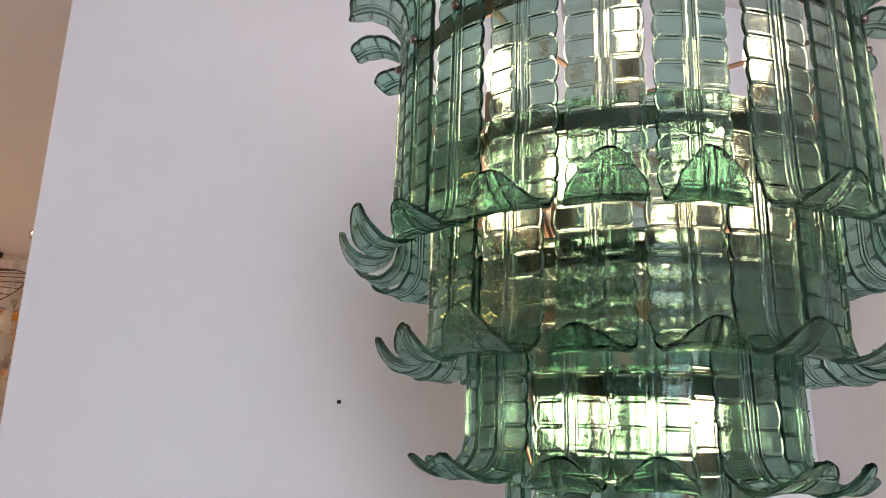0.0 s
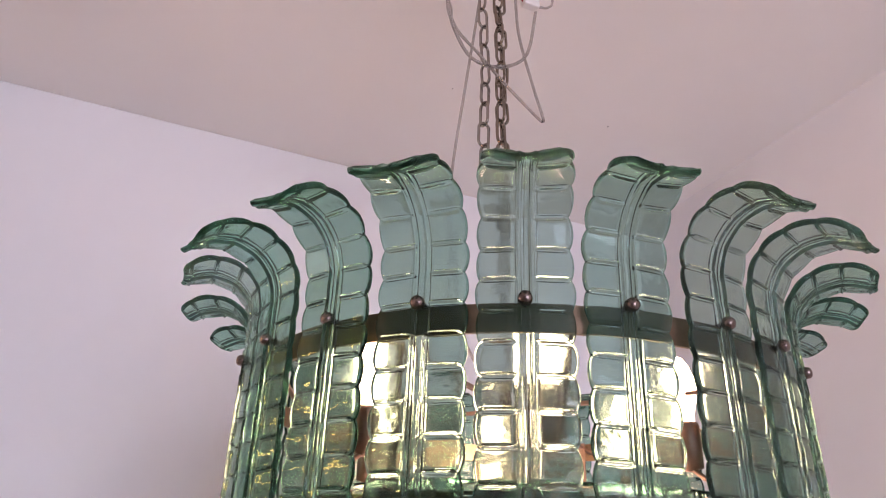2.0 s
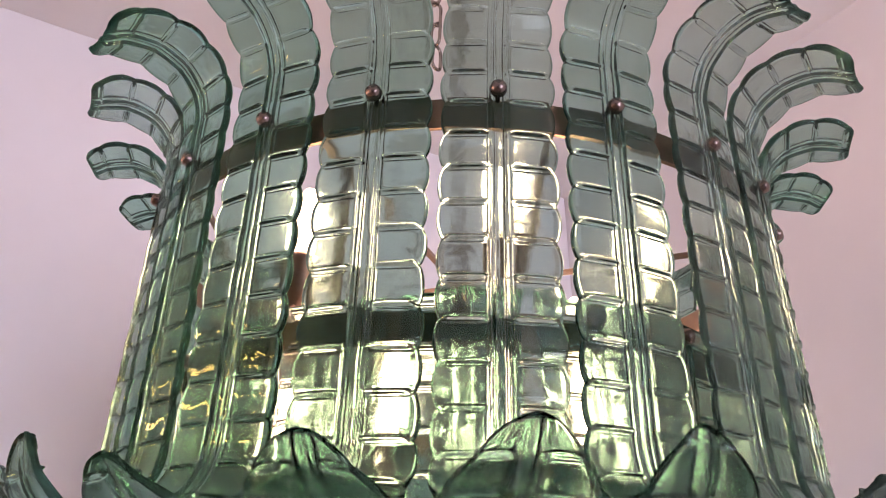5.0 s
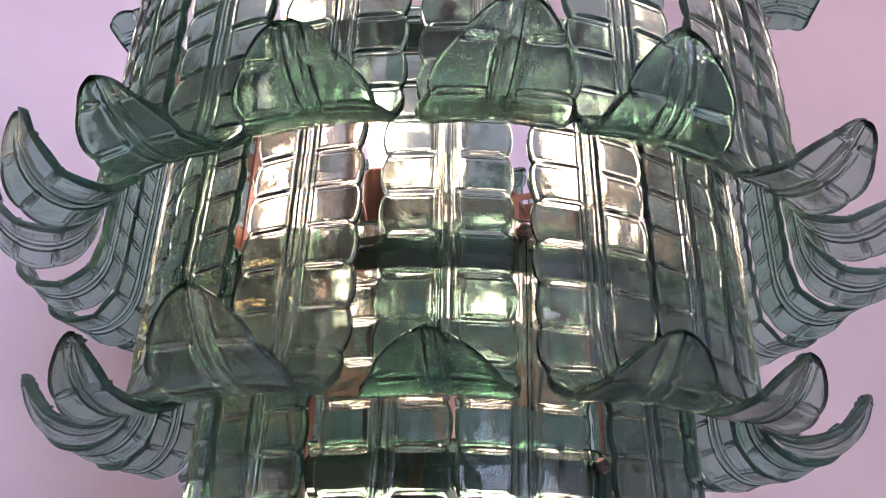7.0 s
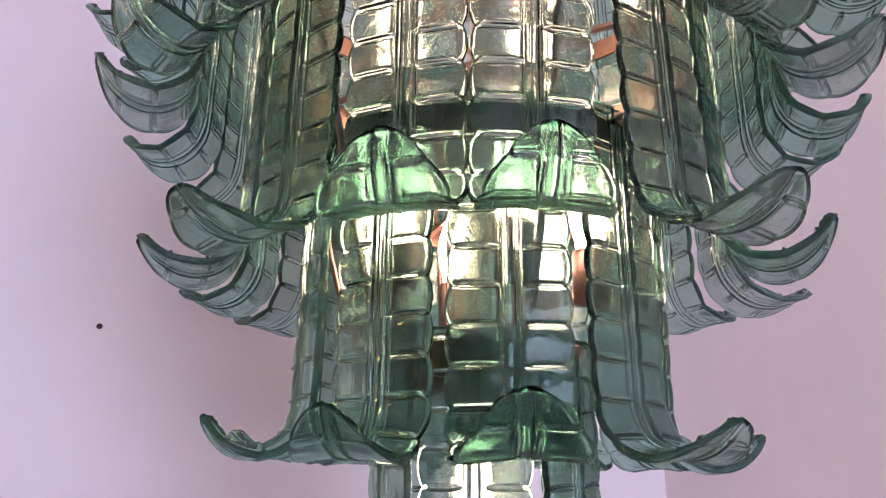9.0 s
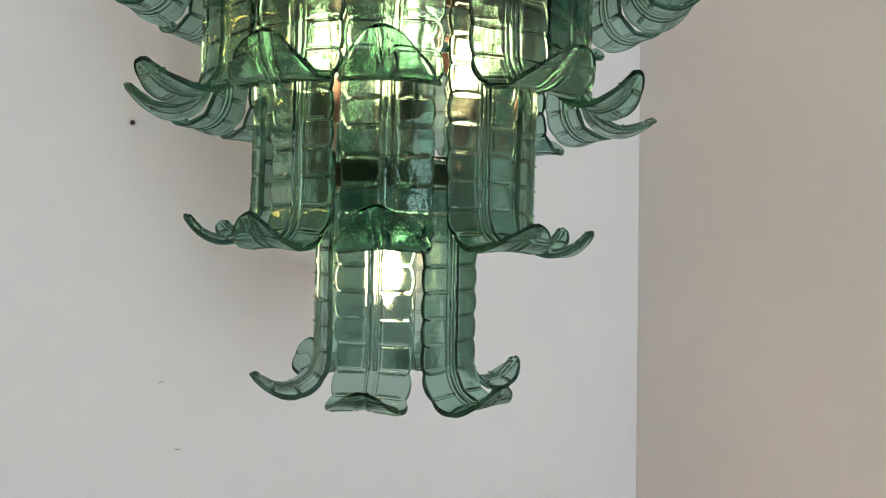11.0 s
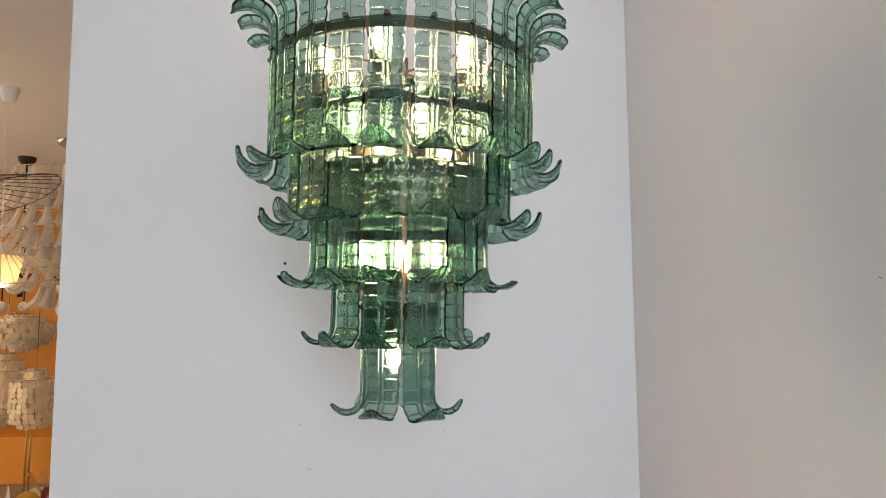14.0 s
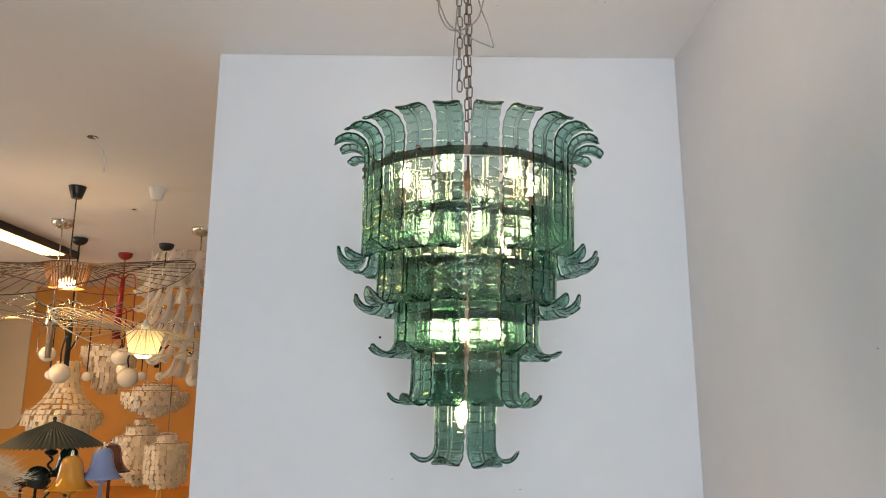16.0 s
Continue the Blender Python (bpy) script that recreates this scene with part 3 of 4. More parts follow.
def wire_hat(x, y, zc, inner, r_in, rim, ribs, r_wire, material, parent):
    """A brim of wires from a small hoop to a wavy outer hoop; rim gives (radius, height) for an angle."""
    outer = []
    for q in range(96):
        a = 2 * math.pi * q / 96
        r, z = rim(a)
        outer.append((x + r * math.cos(a), y + r * math.sin(a), z))
    put("outer_hoop", tube("outer_hoop", outer, r_wire * 1.5, material, 6, True), parent)
    put("inner_hoop", tube("inner_hoop", [(x + r_in * math.cos(2 * math.pi * q / 40), y + r_in * math.sin(2 * math.pi * q / 40), inner) for q in range(40)], r_wire * 1.3, material, 6, True), parent)
    for q in range(ribs):
        a = 2 * math.pi * q / ribs
        r, z = rim(a)
        put("rib", tube("rib", [(x + r_in * math.cos(a), y + r_in * math.sin(a), inner), (x + r * math.cos(a), y + r * math.sin(a), z)], r_wire, material, 5), parent)


# brown wire pendant with a slatted drum
hat = tagged(new("wire_pendant"), "large brown wire brim pendant with a lit orange slatted drum", "pendant lamp")
hx, hy = -2.775, 3.09
canopy(hat, hx, hy, "cone", M_BLACK)
rod(hat, "cord", (hx, hy, CEIL - 0.09), (hx, hy, 2.63), 0.005, M_BLACK)
wire_hat(hx, hy, 2.6, 2.645, 0.16, lambda a: (0.90 + 0.04 * math.cos(2 * a) - 0.06 * math.cos(a), 2.55 + 0.13 * math.cos(2 * a) + 0.12 * math.sin(a)), 44, 0.0026, M_WIRE, hat)
for q in range(40):
    a = 2 * math.pi * q / 40
    put("slat", tube("slat", [(hx + 0.158 * math.cos(a), hy + 0.158 * math.sin(a), 2.645), (hx + 0.118 * math.cos(a), hy + 0.118 * math.sin(a), 2.475)], 0.0065, M_WOOD, 5), hat)
put("lower_hoop", tube("lower_hoop", [(hx + 0.118 * math.cos(2 * math.pi * q / 40), hy + 0.118 * math.sin(2 * math.pi * q / 40), 2.474) for q in range(40)], 0.005, M_WOOD, 6, True), hat)
put("bulb", lathe("bulb", [(0.0001, 2.468), (0.034, 2.471), (0.056, 2.482), (0.060, 2.500), (0.058, 2.530), (0.018, 2.540), (0.0001, 2.541)], M_WARM, 20), hat, pose(hx, hy, 0), "glowing warm bulb")
put("socket", lathe("socket", [(0.0001, 2.538), (0.02, 2.540), (0.022, 2.57), (0.018, 2.64), (0.0001, 2.645)], M_BLACK, 16), hat, pose(hx, hy, 0))
side_hat = tagged(new("wire_pendant"), "brown wire brim pendant, unlit, at the edge of the showroom", "pendant lamp")
canopy(side_hat, -4.03, 3.6, "bowl", M_CHROME)
rod(side_hat, "cord", (-4.03, 3.6, CEIL - 0.07), (-4.03, 3.6, 2.70), 0.004, M_BLACK)
wire_hat(-4.03, 3.6, 2.6, 2.70, 0.13, lambda a: (0.58, 2.68 + 0.07 * math.sin(a) + 0.03 * math.cos(2 * a)), 30, 0.0026, M_WIRE, side_hat)

# ivory wire pendant with a pleated shade
ivory = tagged(new("wire_pendant"), "ivory cord brim pendant with a lit pleated shade", "pendant lamp")
ix, iy = -2.19, 3.12
canopy(ivory, ix, iy, "cone", M_WHITE)
rod(ivory, "cord", (ix, iy, CEIL - 0.09), (ix, iy, 2.22), 0.0035, M_WHITE)
put("cap", lathe("cap", [(0.0001, 2.25), (0.012, 2.245), (0.02, 2.21), (0.03, 2.205), (0.03, 2.165), (0.0001, 2.165)], M_WHITE, 18), ivory, pose(ix, iy, 0))
wire_hat(ix, iy, 2.2, 2.165, 0.145, lambda a: (0.50 - 0.11 * math.cos(a) + 0.03 * math.cos(2 * a), 2.05 + 0.10 * math.sin(a) + 0.28 * ((1 - math.cos(a)) / 2) ** 2.5), 38, 0.0030, M_IVORY, ivory)
pleats, faces = [], []
for q in range(96):
    a, d = 2 * math.pi * q / 96, 0.004 * (-1) ** q
    pleats += [(ix + (0.128 + d) * math.cos(a), iy + (0.128 + d) * math.sin(a), 2.16), (ix + (0.092 + d) * math.cos(a), iy + (0.092 + d) * math.sin(a), 1.995)]
    faces.append((2 * q, 2 * q + 1, (2 * q + 3) % 192, (2 * q + 2) % 192))
put("shade", mesh_of("shade", pleats, faces, M_SHADE, False), ivory, None, "pleated ivory shade")
put("bulb", lathe("bulb", [(0.0001, 1.965), (0.035, 1.97), (0.060, 1.99), (0.062, 2.02), (0.04, 2.07), (0.018, 2.11), (0.018, 2.16)], M_SOFT, 20), ivory, pose(ix, iy, 0), "glowing warm bulb")

# milky petal chandelier
petal_pts, petal_faces = [], []
for i in range(10):
    v = i / 9
    wdt, z, out = 0.021 + 0.050 * v ** 1.6, -0.225 * v + 0.02 * v ** 4, 0.015 * math.sin(v * 3) + 0.115 * v ** 3
    for j in range(7):
        q = (j / 6 - 0.5) * 2.2
        petal_pts.append((wdt * math.sin(q), -out - wdt * 0.6 * (math.cos(q) - 0.5), z + 0.02 * v * math.cos(q * 1.4)))
for i in range(9):
    for j in range(6):
        a = i * 7 + j
        petal_faces.append((a, a + 1, a + 8, a + 7))
petal_me = mesh_of("petal", petal_pts, petal_faces, M_PETAL)
petals = tagged(new("petal_chandelier"), "tiered milky glass petal chandelier on a chrome canopy", "chandelier")
px, py = -2.27, 4.44
canopy(petals, px, py, "bowl", M_CHROME)
rod(petals, "stem", (px, py, CEIL - 0.07), (px, py, 1.90), 0.008, M_CHROME)
for r, z, n in ((0.39, 2.95, 22), (0.41, 2.80, 23), (0.40, 2.65, 22), (0.36, 2.50, 20), (0.31, 2.35, 17), (0.24, 2.20, 13), (0.15, 2.06, 9)):
    put("hoop", tube("hoop", [(px + r * math.cos(2 * math.pi * q / 36), py + r * math.sin(2 * math.pi * q / 36), z) for q in range(36)], 0.003, M_CHROME, 6, True), petals)
    rod(petals, "spoke", (px - r, py, z), (px + r, py, z), 0.004, M_CHROME)
    for q in range(n):
        a = 360 * q / n + z * 50
        put("petal", petal_me, petals, pose(px + r * math.sin(radians(a)), py - r * math.cos(radians(a)), z, 0, 0, a))

# globe chandeliers with black arms


def globe_chandelier(x, y, globes, smalls, label):
    thing = tagged(new("globe_chandelier"), label, "chandelier")
    canopy(thing, x, y, "bowl", M_BLACK)
    rod(thing, "rod", (x, y, CEIL - 0.07), (x, y, 2.45), 0.008, M_BLACK)
    rod(thing, "stem", (x, y, 2.45), (x, y, 1.98), 0.026, M_BLACK)
    for gx, gy, gz, r in globes:
        r *= 0.82
        arm = bezier([(x, y, 2.10), (x + 0.4 * (gx - x), y + 0.4 * (gy - y), gz + r + 0.26), (gx, gy, gz + r + 0.12), (gx, gy, gz + r)], 6)
        put("arm", tube("arm", arm, 0.008, M_BLACK), thing)
        put("globe", lathe("globe", [(r * math.sin(q), r * math.cos(q)) for q in np.linspace(0.001, math.pi - 0.001, 16)], M_OPAL, 24), thing, pose(gx, gy, gz), "white opal glass globe")
    for gx, gy, gz in smalls:
        rod(thing, "drop_rod", (gx, gy, 2.42), (gx, gy, gz + 0.04), 0.006, M_BLACK)
        rod(thing, "cross_arm", (x, y, 2.42), (gx, gy, 2.42), 0.006, M_BLACK)
        put("small_globe", lathe("small_globe", [(0.045 * math.sin(q), 0.045 * math.cos(q)) for q in np.linspace(0.001, math.pi - 0.001, 12)], M_OPAL, 18), thing, pose(gx, gy, gz), "small white opal globe")
    return thing


globe_chandelier(-3.62, 4.89, [(-3.71, 4.70, 2.085, 0.090), (-3.54, 4.62, 1.905, 0.112), (-3.26, 5.2, 2.08, 0.09)], [(-3.72, 4.8, 1.895), (-3.42, 4.9, 1.885)], "black armed chandelier with white opal globes")
globe_chandelier(-2.86, 5.16, [(-3.05, 4.95, 1.875, 0.118), (-3.23, 5.2, 2.09, 0.105), (-3.28, 5.4, 1.97, 0.095), (-2.80, 4.9, 2.07, 0.095), (-2.46, 5.1, 1.87, 0.10), (-2.55, 5.3, 2.08, 0.09)], [(-2.98, 5.1, 1.895), (-2.80, 5.1, 1.895)], "black armed chandelier with round white glass globes")

# red chandelier
red = tagged(new("red_chandelier"), "red lacquered metal chandelier with long curved arms", "chandelier")
rx, ry = -3.49, 5.66
canopy(red, rx, ry, "bowl", M_RED)
rod(red, "rod", (rx, ry, CEIL - 0.07), (rx, ry, 2.98), 0.008, M_RED)
put("stem", tube("stem", [(rx, ry, 2.98), (rx - 0.01, ry, 2.7), (rx - 0.02, ry, 2.30)], 0.03, M_RED, 12, False, [0.022, 0.032, 0.045]), red)
for q, (reach, fall) in enumerate(((0.17, 0.65), (-0.17, 0.65), (0.42, 0.30), (-0.42, 0.30), (0.10, 0.8))):
    top = 3.0 if q in (0, 1) else 2.62
    arm = bezier([(rx, ry, top - 0.06), (rx + reach * 0.5, ry - 0.04, top), (rx + reach * 0.95, ry - 0.06, top - 0.09), (rx + reach, ry - 0.06, top - fall)], 8)
    put("arm", tube("arm", arm, 0.008, M_RED), red)

# chrome branch chandelier
branches = tagged(new("branch_chandelier"), "polished chrome chandelier of many short angular branches", "chandelier")
bx, by = -3.42, 4.16
canopy(branches, bx, by, "bowl", M_CHROME)
rod(branches, "stem", (bx, by, CEIL - 0.07), (bx, by, 2.42), 0.006, M_CHROME)
put("body", lathe("body", [(0.0001, 2.46), (0.05, 2.46), (0.05, 2.30), (0.03, 2.28), (0.025, 2.02), (0.0001, 2.02)], M_CHROME, 16), branches, pose(bx, by, 0))
rnd = random.Random(4)
for q in range(22):
    a, z = rnd.uniform(0, 6.28), rnd.uniform(2.30, 2.48)
    pts, r = [(bx, by, z)], 0.0
    for _ in range(rnd.randint(3, 5)):
        r += rnd.uniform(0.08, 0.19)
        a += rnd.uniform(-0.25, 0.25)
        pts.append((bx + r * math.cos(a), by + r * math.sin(a), z + rnd.uniform(-0.04, 0.07)))
    put("branch", tube("branch", pts, 0.0042, M_BRANCH, 6), branches)
for q in range(5):
    a = 2.2 + q * 1.1
    put("hook_arm", tube("hook_arm", bezier([(bx, by, 2.28), (bx + 0.3 * math.cos(a), by + 0.3 * math.sin(a), 2.36), (bx + 0.6 * math.cos(a), by + 0.6 * math.sin(a), 2.26), (bx + 0.64 * math.cos(a), by + 0.64 * math.sin(a), 2.08)], 7), 0.005, M_BRANCH, 6), branches)

# capiz shell chandeliers
disc_bm = bmesh.new()
bmesh.ops.create_circle(disc_bm, cap_ends=True, radius=0.0275, segments=12, matrix=pose(0, 0, 0, 90))
up = bmesh.ops.extrude_face_region(disc_bm, geom=disc_bm.faces[:])
bmesh.ops.translate(disc_bm, verts=[v for v in up["geom"] if isinstance(v, bmesh.types.BMVert)], vec=(0, 0.003, 0))
disc_me = from_bm("shell", disc_bm, M_SHELL)
square_me = from_bm("shell", box_bm(-0.022, 0.022, -0.0015, 0.0015, -0.032, 0.032), M_SHELL)


def shell_chandelier(x, y, rows, mesh, label, top, step, bare=()):
    """rows: radius, height; bare: radii that get no hoop."""
    thing = tagged(new("shell_chandelier"), label, "chandelier", "shell chandeliers")
    rod(thing, "rod", (x, y, CEIL), (x, y, top), 0.005, M_CHROME)
    rnd = random.Random(int(abs(x * 1000)))
    hoops = {}
    rows = [(r, z, min(55, max(0, math.degrees(math.atan2(rows[i + 1][0] - r, z - rows[i + 1][1]))) if bare and i + 1 < len(rows) else 0)) for i, (r, z) in enumerate(rows)]
    for r, z, flare in rows:
        if not bare or r > bare[0]:
            hoops.setdefault(round(r, 2), z)
        n = max(5, int(math.pi * 2 * r / step))
        for q in range(n):
            a = 360 * q / n + rnd.uniform(-4, 4) + z * 300
            m = pose(x + r * math.sin(radians(a)), y - r * math.cos(radians(a)), z + rnd.uniform(-0.006, 0.006), rnd.uniform(-8, 8) - flare, rnd.uniform(-6, 6), a + rnd.uniform(-8, 8))
            put("shell", mesh, thing, m)
    for r, z in hoops.items():
        put("hoop", tube("hoop", [(x + r * math.cos(2 * math.pi * q / 28), y + r * math.sin(2 * math.pi * q / 28), z + 0.045) for q in range(28)], 0.0035, M_CHROME, 5, True), thing)
        rod(thing, "spoke", (x - r, y, z + 0.045), (x + r, y, z + 0.045), 0.003, M_CHROME)
    rod(thing, "rod", (x, y, top), (x, y, min(row[1] for row in rows)), 0.004, M_CHROME)
    return thing


shell_chandelier(-3.24, 6.2, [(0.14, 1.81), (0.24, 1.775), (0.36, 1.72), (0.36, 1.675), (0.35, 1.63), (0.31, 1.59), (0.25, 1.555), (0.17, 1.52), (0.09, 1.49)], disc_me, "wide pale capiz shell disc chandelier", 1.84, 0.052)
shell_chandelier(-3.28, 6.0, [(0.08, 1.42), (0.16, 1.35), (0.16, 1.305)] + [(0.26, 1.25 - 0.047 * i) for i in range(8)] + [(0.19, 0.87), (0.12, 0.82), (0.06, 0.78)], disc_me, "deep pale capiz shell disc chandelier", 1.44, 0.052)
shell_chandelier(-2.85, 5.6, [(0.10, 1.28), (0.10, 1.24)] + [(0.215, 1.19 - 0.047 * i) for i in range(8)] + [(0.14, 0.81)], disc_me, "drum-shaped pale capiz shell disc chandelier", 1.31, 0.052)
shell_chandelier(-2.50, 6.3, [(0.30, 2.15 - 0.047 * i) for i in range(6)] + [(0.2, 1.87), (0.12, 1.83)], disc_me, "pale capiz shell disc chandelier behind the petal chandelier", 2.25, 0.052)
bell_rows = [(0.12 + 0.28 * ((2.06 - z) / 0.55) ** 2.8, z) for z in np.arange(2.06, 1.52, -0.060)] + [(0.415, 1.46), (0.415, 1.41), (0.36, 1.36), (0.30, 1.31)]
shell_chandelier(-4.30, 6.3, bell_rows, square_me, "bell-shaped chandelier of square capiz shells", 2.12, 0.056, (0.41,))
shell_chandelier(-3.96, 6.6, [(0.33, 2.24), (0.33, 2.18), (0.29, 2.12), (0.29, 2.06), (0.24, 2.00), (0.24, 1.94), (0.18, 1.88), (0.18, 1.82), (0.11, 1.76)], square_me, "stepped chandelier of square capiz shells", 2.30, 0.052)

# table lamps
M_PLINTH = noisy(mat("plinth_paint", (0.74, 0.70, 0.63), 0.5), 4, 0.05, 0.1)
M_OCHRE = noisy(mat("ochre_plinth_paint", (0.66, 0.36, 0.10), 0.5), 4, 0.06, 0.1)
M_GOLD = mat("brushed_brass", (0.55, 0.38, 0.14), 0.3, 1.0)


def plinth(x, y, r, top, material, label):
    prof = [(0.0001, top), (r - 0.006, top), (r - 0.002, top - 0.002), (r, top - 0.006), (r, 0), (0.0001, 0)]
    return tagged(put("plinth", lathe("plinth", prof, material, 48, False), None, pose(x, y, 0)), label, "plinth", "round plinths")


plinth(-2.055, 1.97, 0.30, 1.055, M_PLINTH, "white round plinth under the table lamps")
plinth(-2.46, 1.60, 0.16, 1.055, M_PLINTH, "narrow white round plinth under the vase")
plinth(-2.57, 3.0, 0.36, 0.975, M_OCHRE, "ochre round plinth behind the table lamps")
# block added to fit the view: it hides floor below the orange wall
tagged(put("platform", from_bm("platform", box_bm(-5.0, -0.9, 7.0, 8.197, 0, 0.5, 0.006), M_ORANGE)), "ochre block that carries the far wall's colour down over the floor", "platform")
TOP = 1.055


def bell_lamp(x, y, z, size, colour, label):
    m = mat(label.split()[0] + "_enamel", colour, 0.08)
    m.node_tree.nodes["Principled BSDF"].inputs["Coat Weight"].default_value = 1.0
    thing = tagged(new("bell_lamp"), label, "table lamp", "bell table lamps")
    prof = [(0.0001, 0.0), (0.20, -0.02), (0.36, -0.12), (0.45, -0.30), (0.50, -0.62), (0.58, -0.95), (0.72, -1.20), (0.90, -1.36), (1.0, -1.42), (0.99, -1.44), (0.88, -1.39), (0.55, -0.95), (0.45, -0.4), (0.0001, -0.10)]
    put("shade", lathe("shade", [(r * size, q * size) for r, q in prof], m, 36), thing, pose(x, y, z))
    put("finial", lathe("finial", [(0.0001, 0.030), (0.008, 0.026), (0.010, 0.018), (0.006, 0.010), (0.012, 0.006), (0.012, 0.0)], M_CHROME, 14), thing, pose(x, y, z - 0.002))
    rod(thing, "stem", (x, y, TOP + 0.012), (x, y, z - 0.03), 0.010, m)
    put("socket", lathe("socket", [(0.0001, -1.35 * size), (0.30 * size, -1.35 * size), (0.30 * size, -1.56 * size), (0.24 * size, -1.62 * size), (0.0001, -1.62 * size)], m, 24), thing, pose(x, y, z))
    put("foot", lathe("foot", [(0.0001, 0.03), (0.02, 0.028), (0.07, 0.012), (0.075, 0.0), (0.0001, 0.0)], m, 28), thing, pose(x, y, TOP))
    return thing


bell_lamp(-1.985, 1.80, 1.398, 0.117, (0.62, 0.26, 0.008), "yellow glossy enamel bell table lamp")
bell_lamp(-1.870, 1.90, 1.432, 0.110, (0.20, 0.28, 0.52), "blue glossy enamel bell table lamp")
bell_lamp(-2.125, 2.05, 1.425, 0.105, (0.012, 0.035, 0.020), "green-black glossy enamel bell table lamp")
bell_lamp(-1.935, 2.15, 1.440, 0.110, (0.12, 0.025, 0.012), "brown glossy enamel bell table lamp")

dome = tagged(new("dome_lamp"), "dark glossy dome table lamp on a thin stem", "table lamp")
M_DOME = mat("dark_enamel", (0.012, 0.022, 0.016), 0.1)
put("shade", lathe("shade", [(0.066 * math.sin(q), 0.066 * math.cos(q)) for q in np.linspace(0.001, 2.1, 14)], M_DOME, 30), dome, pose(-2.185, 1.85, 1.275, 0, 20, 0))
rod(dome, "stem", (-2.185, 1.85, TOP + 0.01), (-2.185, 1.85, 1.25), 0.008, M_DOME)
put("foot", lathe("foot", [(0.0001, 0.02), (0.06, 0.012), (0.065, 0.0), (0.0001, 0.0)], M_DOME, 24), dome, pose(-2.185, 1.85, TOP))

small = tagged(new("dome_lamp"), "small glossy oxblood dome table lamp on a thin stem", "table lamp")
M_OXBLOOD = mat("oxblood_enamel", (0.10, 0.014, 0.010), 0.1)
put("shade", lathe("shade", [(0.052 * math.sin(q), 0.052 * math.cos(q)) for q in np.linspace(0.001, 2.1, 14)], M_OXBLOOD, 26), small, pose(-2.290, 1.90, 1.252, 0, -24, 0))
rod(small, "stem", (-2.290, 1.90, TOP + 0.01), (-2.290, 1.90, 1.235), 0.007, M_OXBLOOD)
put("foot", lathe("foot", [(0.0001, 0.02), (0.05, 0.012), (0.055, 0.0), (0.0001, 0.0)], M_OXBLOOD, 24), small, pose(-2.290, 1.90, TOP))

cone = tagged(new("pleated_lamp"), "dark green pleated paper cone table lamp on a twisted black stem", "table lamp")
M_PLEAT = mat("dark_green_paper", (0.030, 0.040, 0.034), 0.7)
cx, cy = -2.20, 2.0
verts, faces = [], []
for q in range(120):
    a, d = 2 * math.pi * q / 120, 0.009 * (-1) ** q
    verts += [(cx + 0.018 * math.cos(a), cy + 0.018 * math.sin(a), 1.562), (cx + (0.14 + d * 0.5) * math.cos(a), cy + (0.14 + d * 0.5) * math.sin(a), 1.508), (cx + (0.272 + d) * math.cos(a), cy + (0.272 + d) * math.sin(a), 1.432 - d * 0.5)]
    b = (q + 1) % 120
    faces += [(3 * q, 3 * q + 1, 3 * b + 1, 3 * b), (3 * q + 1, 3 * q + 2, 3 * b + 2, 3 * b + 1)]
put("shade", mesh_of("shade", verts, faces, M_PLEAT, False), cone, None, "pleated dark green shade")
put("finial", lathe("finial", [(0.0001, 1.592), (0.010, 1.584), (0.010, 1.574), (0.006, 1.568), (0.012, 1.562), (0.0001, 1.560)], M_BLACK, 14), cone, pose(cx, cy, 0))
put("socket", lathe("socket", [(0.0001, 1.45), (0.022, 1.45), (0.022, 1.41), (0.034, 1.408), (0.034, 1.395), (0.012, 1.38), (0.0001, 1.38)], M_BLACK, 18), cone, pose(cx, cy, 0))
put("stem", tube("stem", [(cx + 0.010 * math.sin(q * 0.9), cy + 0.010 * math.cos(q * 0.9), TOP + 0.01 + q * 0.0082) for q in range(40)], 0.0065, M_BLACK), cone)
put("foot", lathe("foot", [(0.0001, 0.025), (0.08, 0.014), (0.085, 0.0), (0.0001, 0.0)], M_BLACK, 26), cone, pose(cx, cy, TOP))

# dry pampas grass in a vase
vase = tagged(new("vase"), "pale ceramic vase that holds dry pampas grass", "vase")
put("body", lathe("body", [(0.0001, 0), (0.06, 0), (0.085, 0.05), (0.07, 0.10), (0.035, 0.13), (0.045, 0.145), (0.035, 0.14), (0.025, 0.12), (0.0001, 0.11)], M_WHITE, 28), vase, pose(-2.46, 1.60, TOP))
M_GRASS = mat("dry_grass", (0.74, 0.62, 0.42), 0.8)
verts, faces, rnd = [], [], random.Random(8)
for stem in range(26):
    a, lean = rnd.uniform(-0.9, 0.9), rnd.uniform(0.14, 0.40)
    top = Vector((-2.46 + lean * math.cos(a), 1.60 + lean * math.sin(a) * 0.6, TOP + 0.12 + rnd.uniform(0.04, 0.20)))
    base = Vector((-2.46, 1.60, TOP + 0.115))
    for q in range(70):
        t = rnd.uniform(0.25, 1.0)
        p = base.lerp(top, t) + Vector((0, 0, 0.10 * math.sin(t * math.pi)))
        d = Vector((rnd.uniform(0.02, 0.09) * math.cos(a), rnd.uniform(-0.03, 0.03), rnd.uniform(-0.02, 0.05)))
        k, w = len(verts), Vector((0, 0, 0.0020))
        verts += [p - w, p + w, p + d]
        faces.append((k, k + 1, k + 2))
tagged(put("pampas_grass", mesh_of("pampas_grass", verts, faces, M_GRASS, False)), "dry beige pampas grass plumes in a vase", "dry grass", kind="stuff")

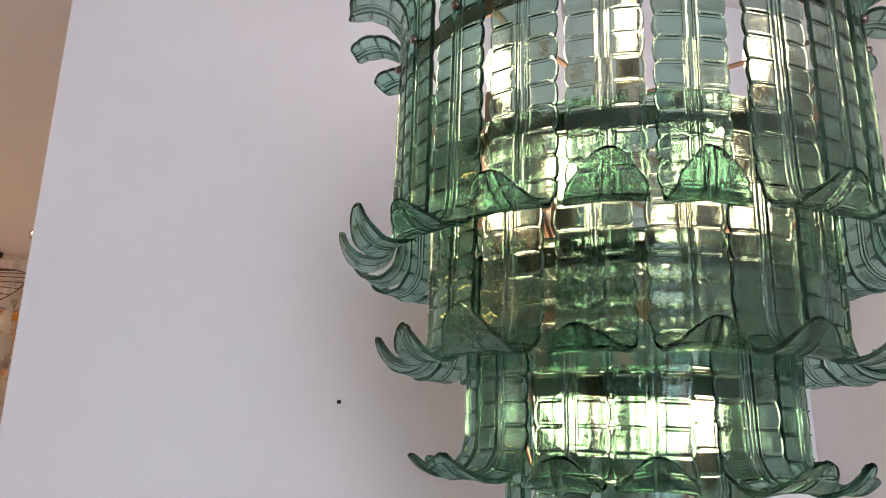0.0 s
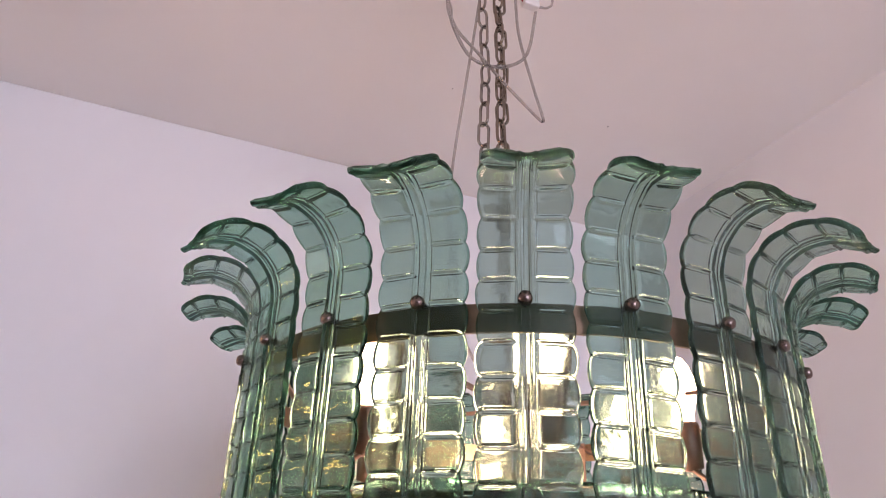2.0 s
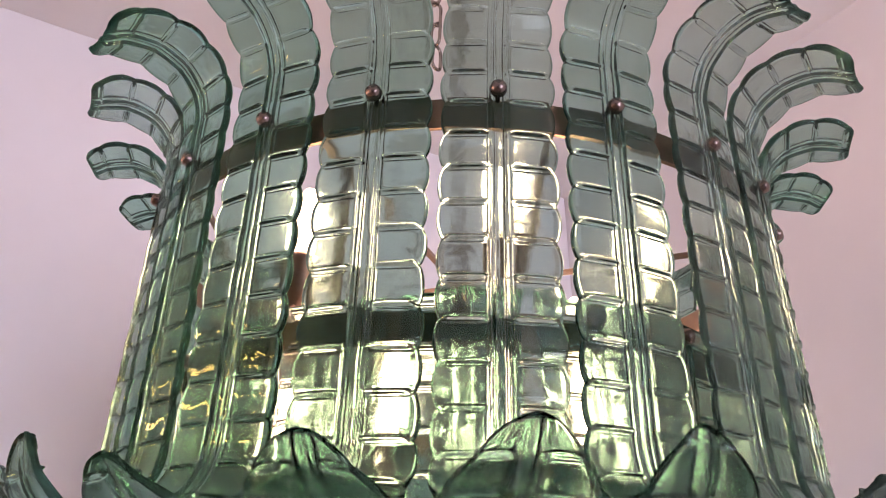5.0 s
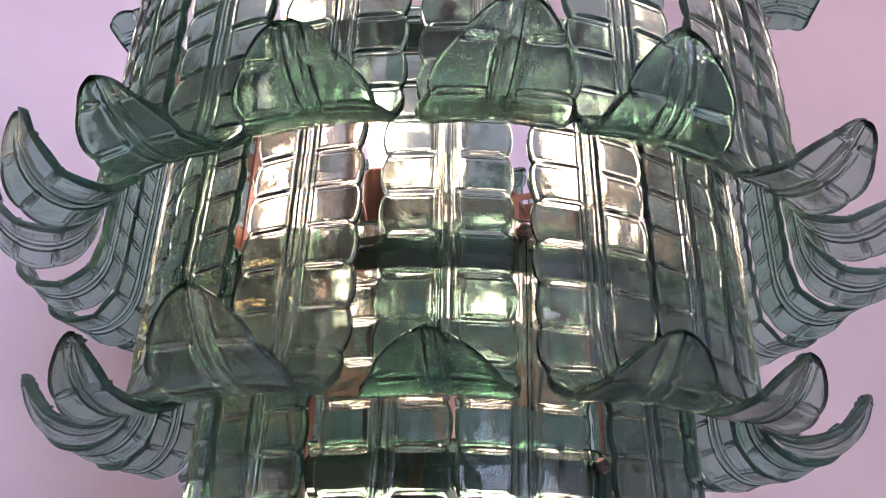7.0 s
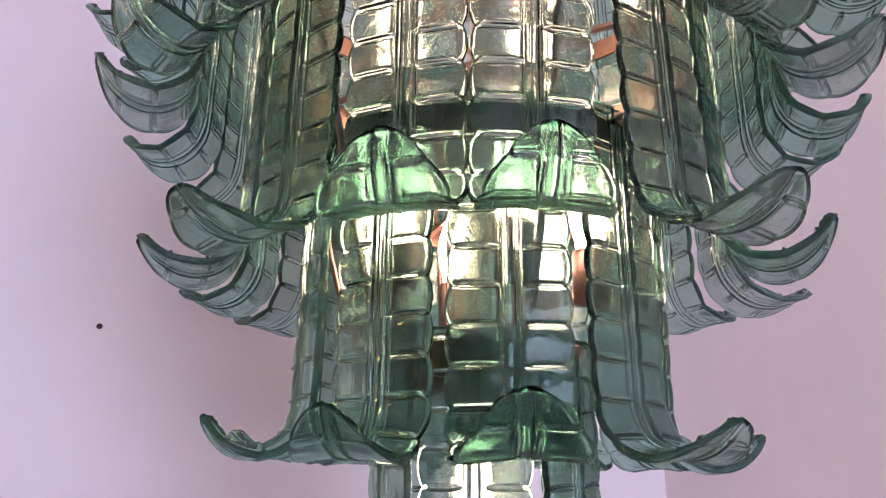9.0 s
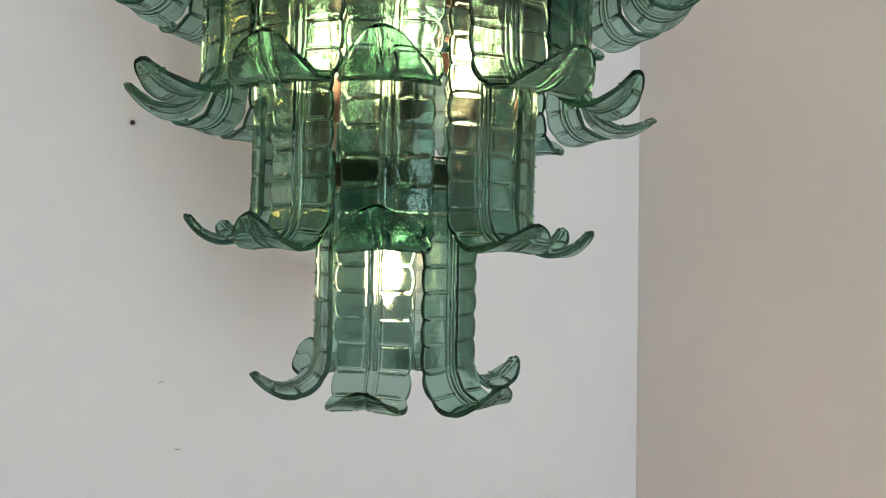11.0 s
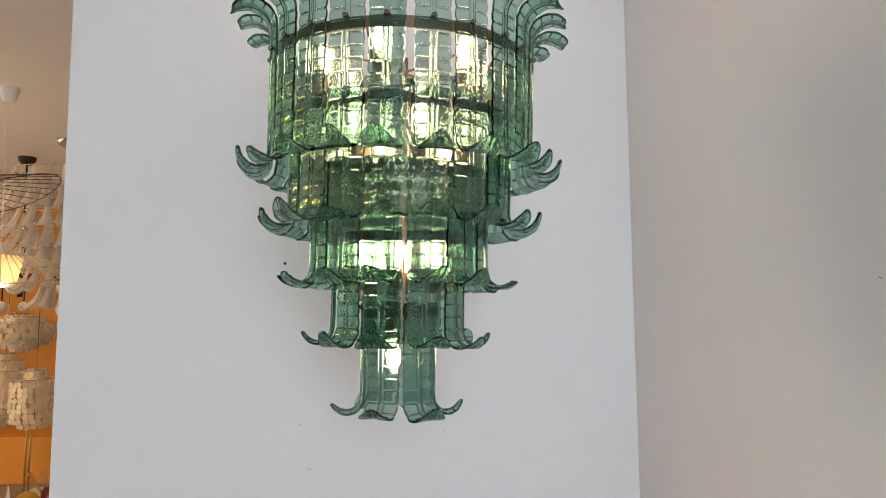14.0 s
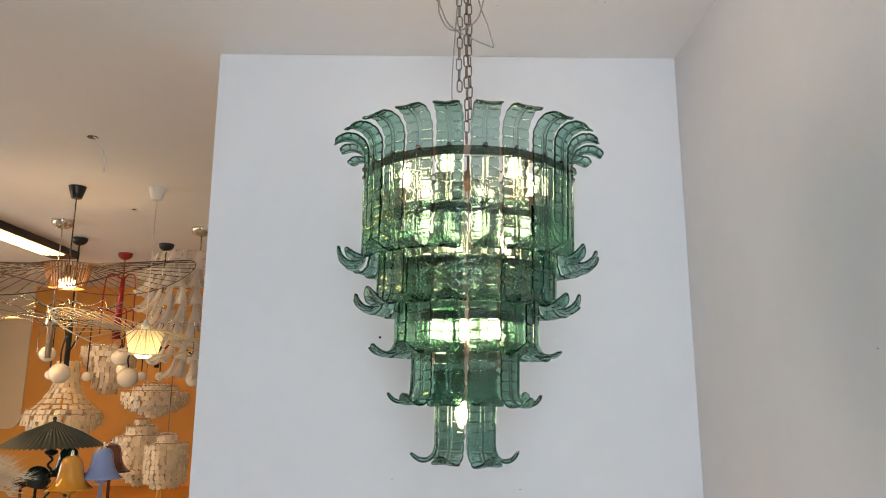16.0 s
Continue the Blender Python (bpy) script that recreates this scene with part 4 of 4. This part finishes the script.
# loose cable stub and a small vent on the ceiling
stub = tagged(new("ceiling_cable"), "loose grey cable end out of a small ceiling hole", "cable")
put("lead", tube("lead", bezier([(-2.166, 2.017, CEIL), (-2.12, 2.0, 3.20), (-2.07, 1.98, 3.10), (-2.06, 1.98, 3.00)], 6), 0.005, M_TERMINAL), stub)
put("hole_rim", lathe("hole_rim", [(0.0001, -0.004), (0.03, -0.004), (0.032, 0)], M_WIRE, 18), stub, pose(-2.175, 2.03, CEIL))
tagged(put("ceiling_plug", lathe("ceiling_plug", [(0.0001, -0.003), (0.018, -0.003), (0.020, 0)], M_WIRE, 18), None, pose(-2.62, 3.75, CEIL)), "small dark plug in the ceiling", "ceiling plug")

tagged(put("ceiling_wire", tube("ceiling_wire", bezier([(-2.60, 3.72, CEIL), (-2.575, 3.70, CEIL - 0.02), (-2.545, 3.68, CEIL - 0.025), (-2.530, 3.67, CEIL - 0.05)], 6), 0.003, M_TERMINAL)), "short grey wire tail beside the ceiling plug", "wire")

# brass stand behind the shell chandeliers
stand = tagged(new("floor_stand"), "twin slim brass poles on a flat foot behind the shell chandeliers", "stand")
for q, h in ((-3.02, 1.0), (-2.982, 0.95)):
    rod(stand, "pole", (q, 5.9, 0.0), (q, 5.9, h), 0.009, M_GOLD)
put("foot", lathe("foot", [(0.0001, 0.02), (0.14, 0.018), (0.15, 0.0), (0.0001, 0.0)], M_GOLD, 30), stand, pose(-3.0, 5.9, 0))

# counter with small wares beside the partition wall
SHELF = 0.90
counter = tagged(new("counter"), "white counter with small wares beside the partition wall", "counter")
put("counter_top", from_bm("counter_top", box_bm(-1.66, -0.70, 1.55, 2.40, SHELF - 0.03, SHELF, 0.004), M_PLINTH), counter)
put("body", from_bm("body", box_bm(-1.64, -0.72, 1.57, 2.38, 0, SHELF - 0.03), M_WHITE), counter)
flask = tagged(new("bottle"), "brass bottle with a black cap on the counter", "bottle")
put("body", lathe("body", [(0.0001, 0.0), (0.028, 0.0), (0.030, 0.004), (0.030, 0.075), (0.024, 0.082), (0.0001, 0.082)], M_GOLD, 26), flask, pose(-1.625, 1.72, SHELF))
put("cap", lathe("cap", [(0.0001, 0.118), (0.022, 0.118), (0.026, 0.110), (0.027, 0.095), (0.036, 0.092), (0.036, 0.084), (0.0001, 0.083)], M_BLACK, 26), flask, pose(-1.625, 1.72, SHELF), "ribbed black cap")
nozzle = tagged(new("glue_bottle"), "small white plastic bottle with a long nozzle", "bottle")
put("body", lathe("body", [(0.0001, 0.0), (0.022, 0.0), (0.024, 0.004), (0.024, 0.028), (0.015, 0.036), (0.0001, 0.036)], M_WHITE, 22), nozzle, pose(-1.60, 1.92, SHELF))
put("nozzle", lathe("nozzle", [(0.0001, 0.108), (0.002, 0.107), (0.010, 0.050), (0.013, 0.046), (0.013, 0.036), (0.0001, 0.036)], M_WHITE, 18), nozzle, pose(-1.60, 1.92, SHELF))
M_YELLOW = mat("yellow_enamel", (0.62, 0.32, 0.03), 0.3)
tagged(put("yellow_dome", lathe("yellow_dome", [(0.0001, 0.062)] + [(0.055 * math.sin(q), 0.007 + 0.055 * math.cos(q)) for q in np.linspace(0.1, 1.57, 10)] + [(0.055, 0.0), (0.0001, 0.0)], M_YELLOW, 32), None, pose(-1.545, 2.0, SHELF)), "small yellow enamel dome on the counter", "lamp shade")
reeds = tagged(new("reed_diffuser"), "dark red glass jar with gilded reeds on the counter", "reed diffuser")
M_RED_GLASS = mat("dark_red_glass", (0.16, 0.012, 0.014), 0.15)
put("jar", lathe("jar", [(0.0001, 0.0), (0.030, 0.0), (0.033, 0.005), (0.033, 0.060), (0.022, 0.070), (0.022, 0.078), (0.018, 0.078), (0.016, 0.06), (0.0001, 0.01)], M_RED_GLASS, 26), reeds, pose(-1.455, 2.0, SHELF))
for q in range(8):
    put("reed", tube("reed", [(-1.455 + 0.002 * (q - 4), 2.0 + 0.004 * math.cos(q * 2.1), SHELF + 0.012), (-1.575 + 0.022 * q, 2.0 + 0.035 * math.cos(q * 2.1), SHELF + 0.155 + 0.012 * math.sin(q * 1.7))], 0.0022, M_GOLD, 6), reeds)
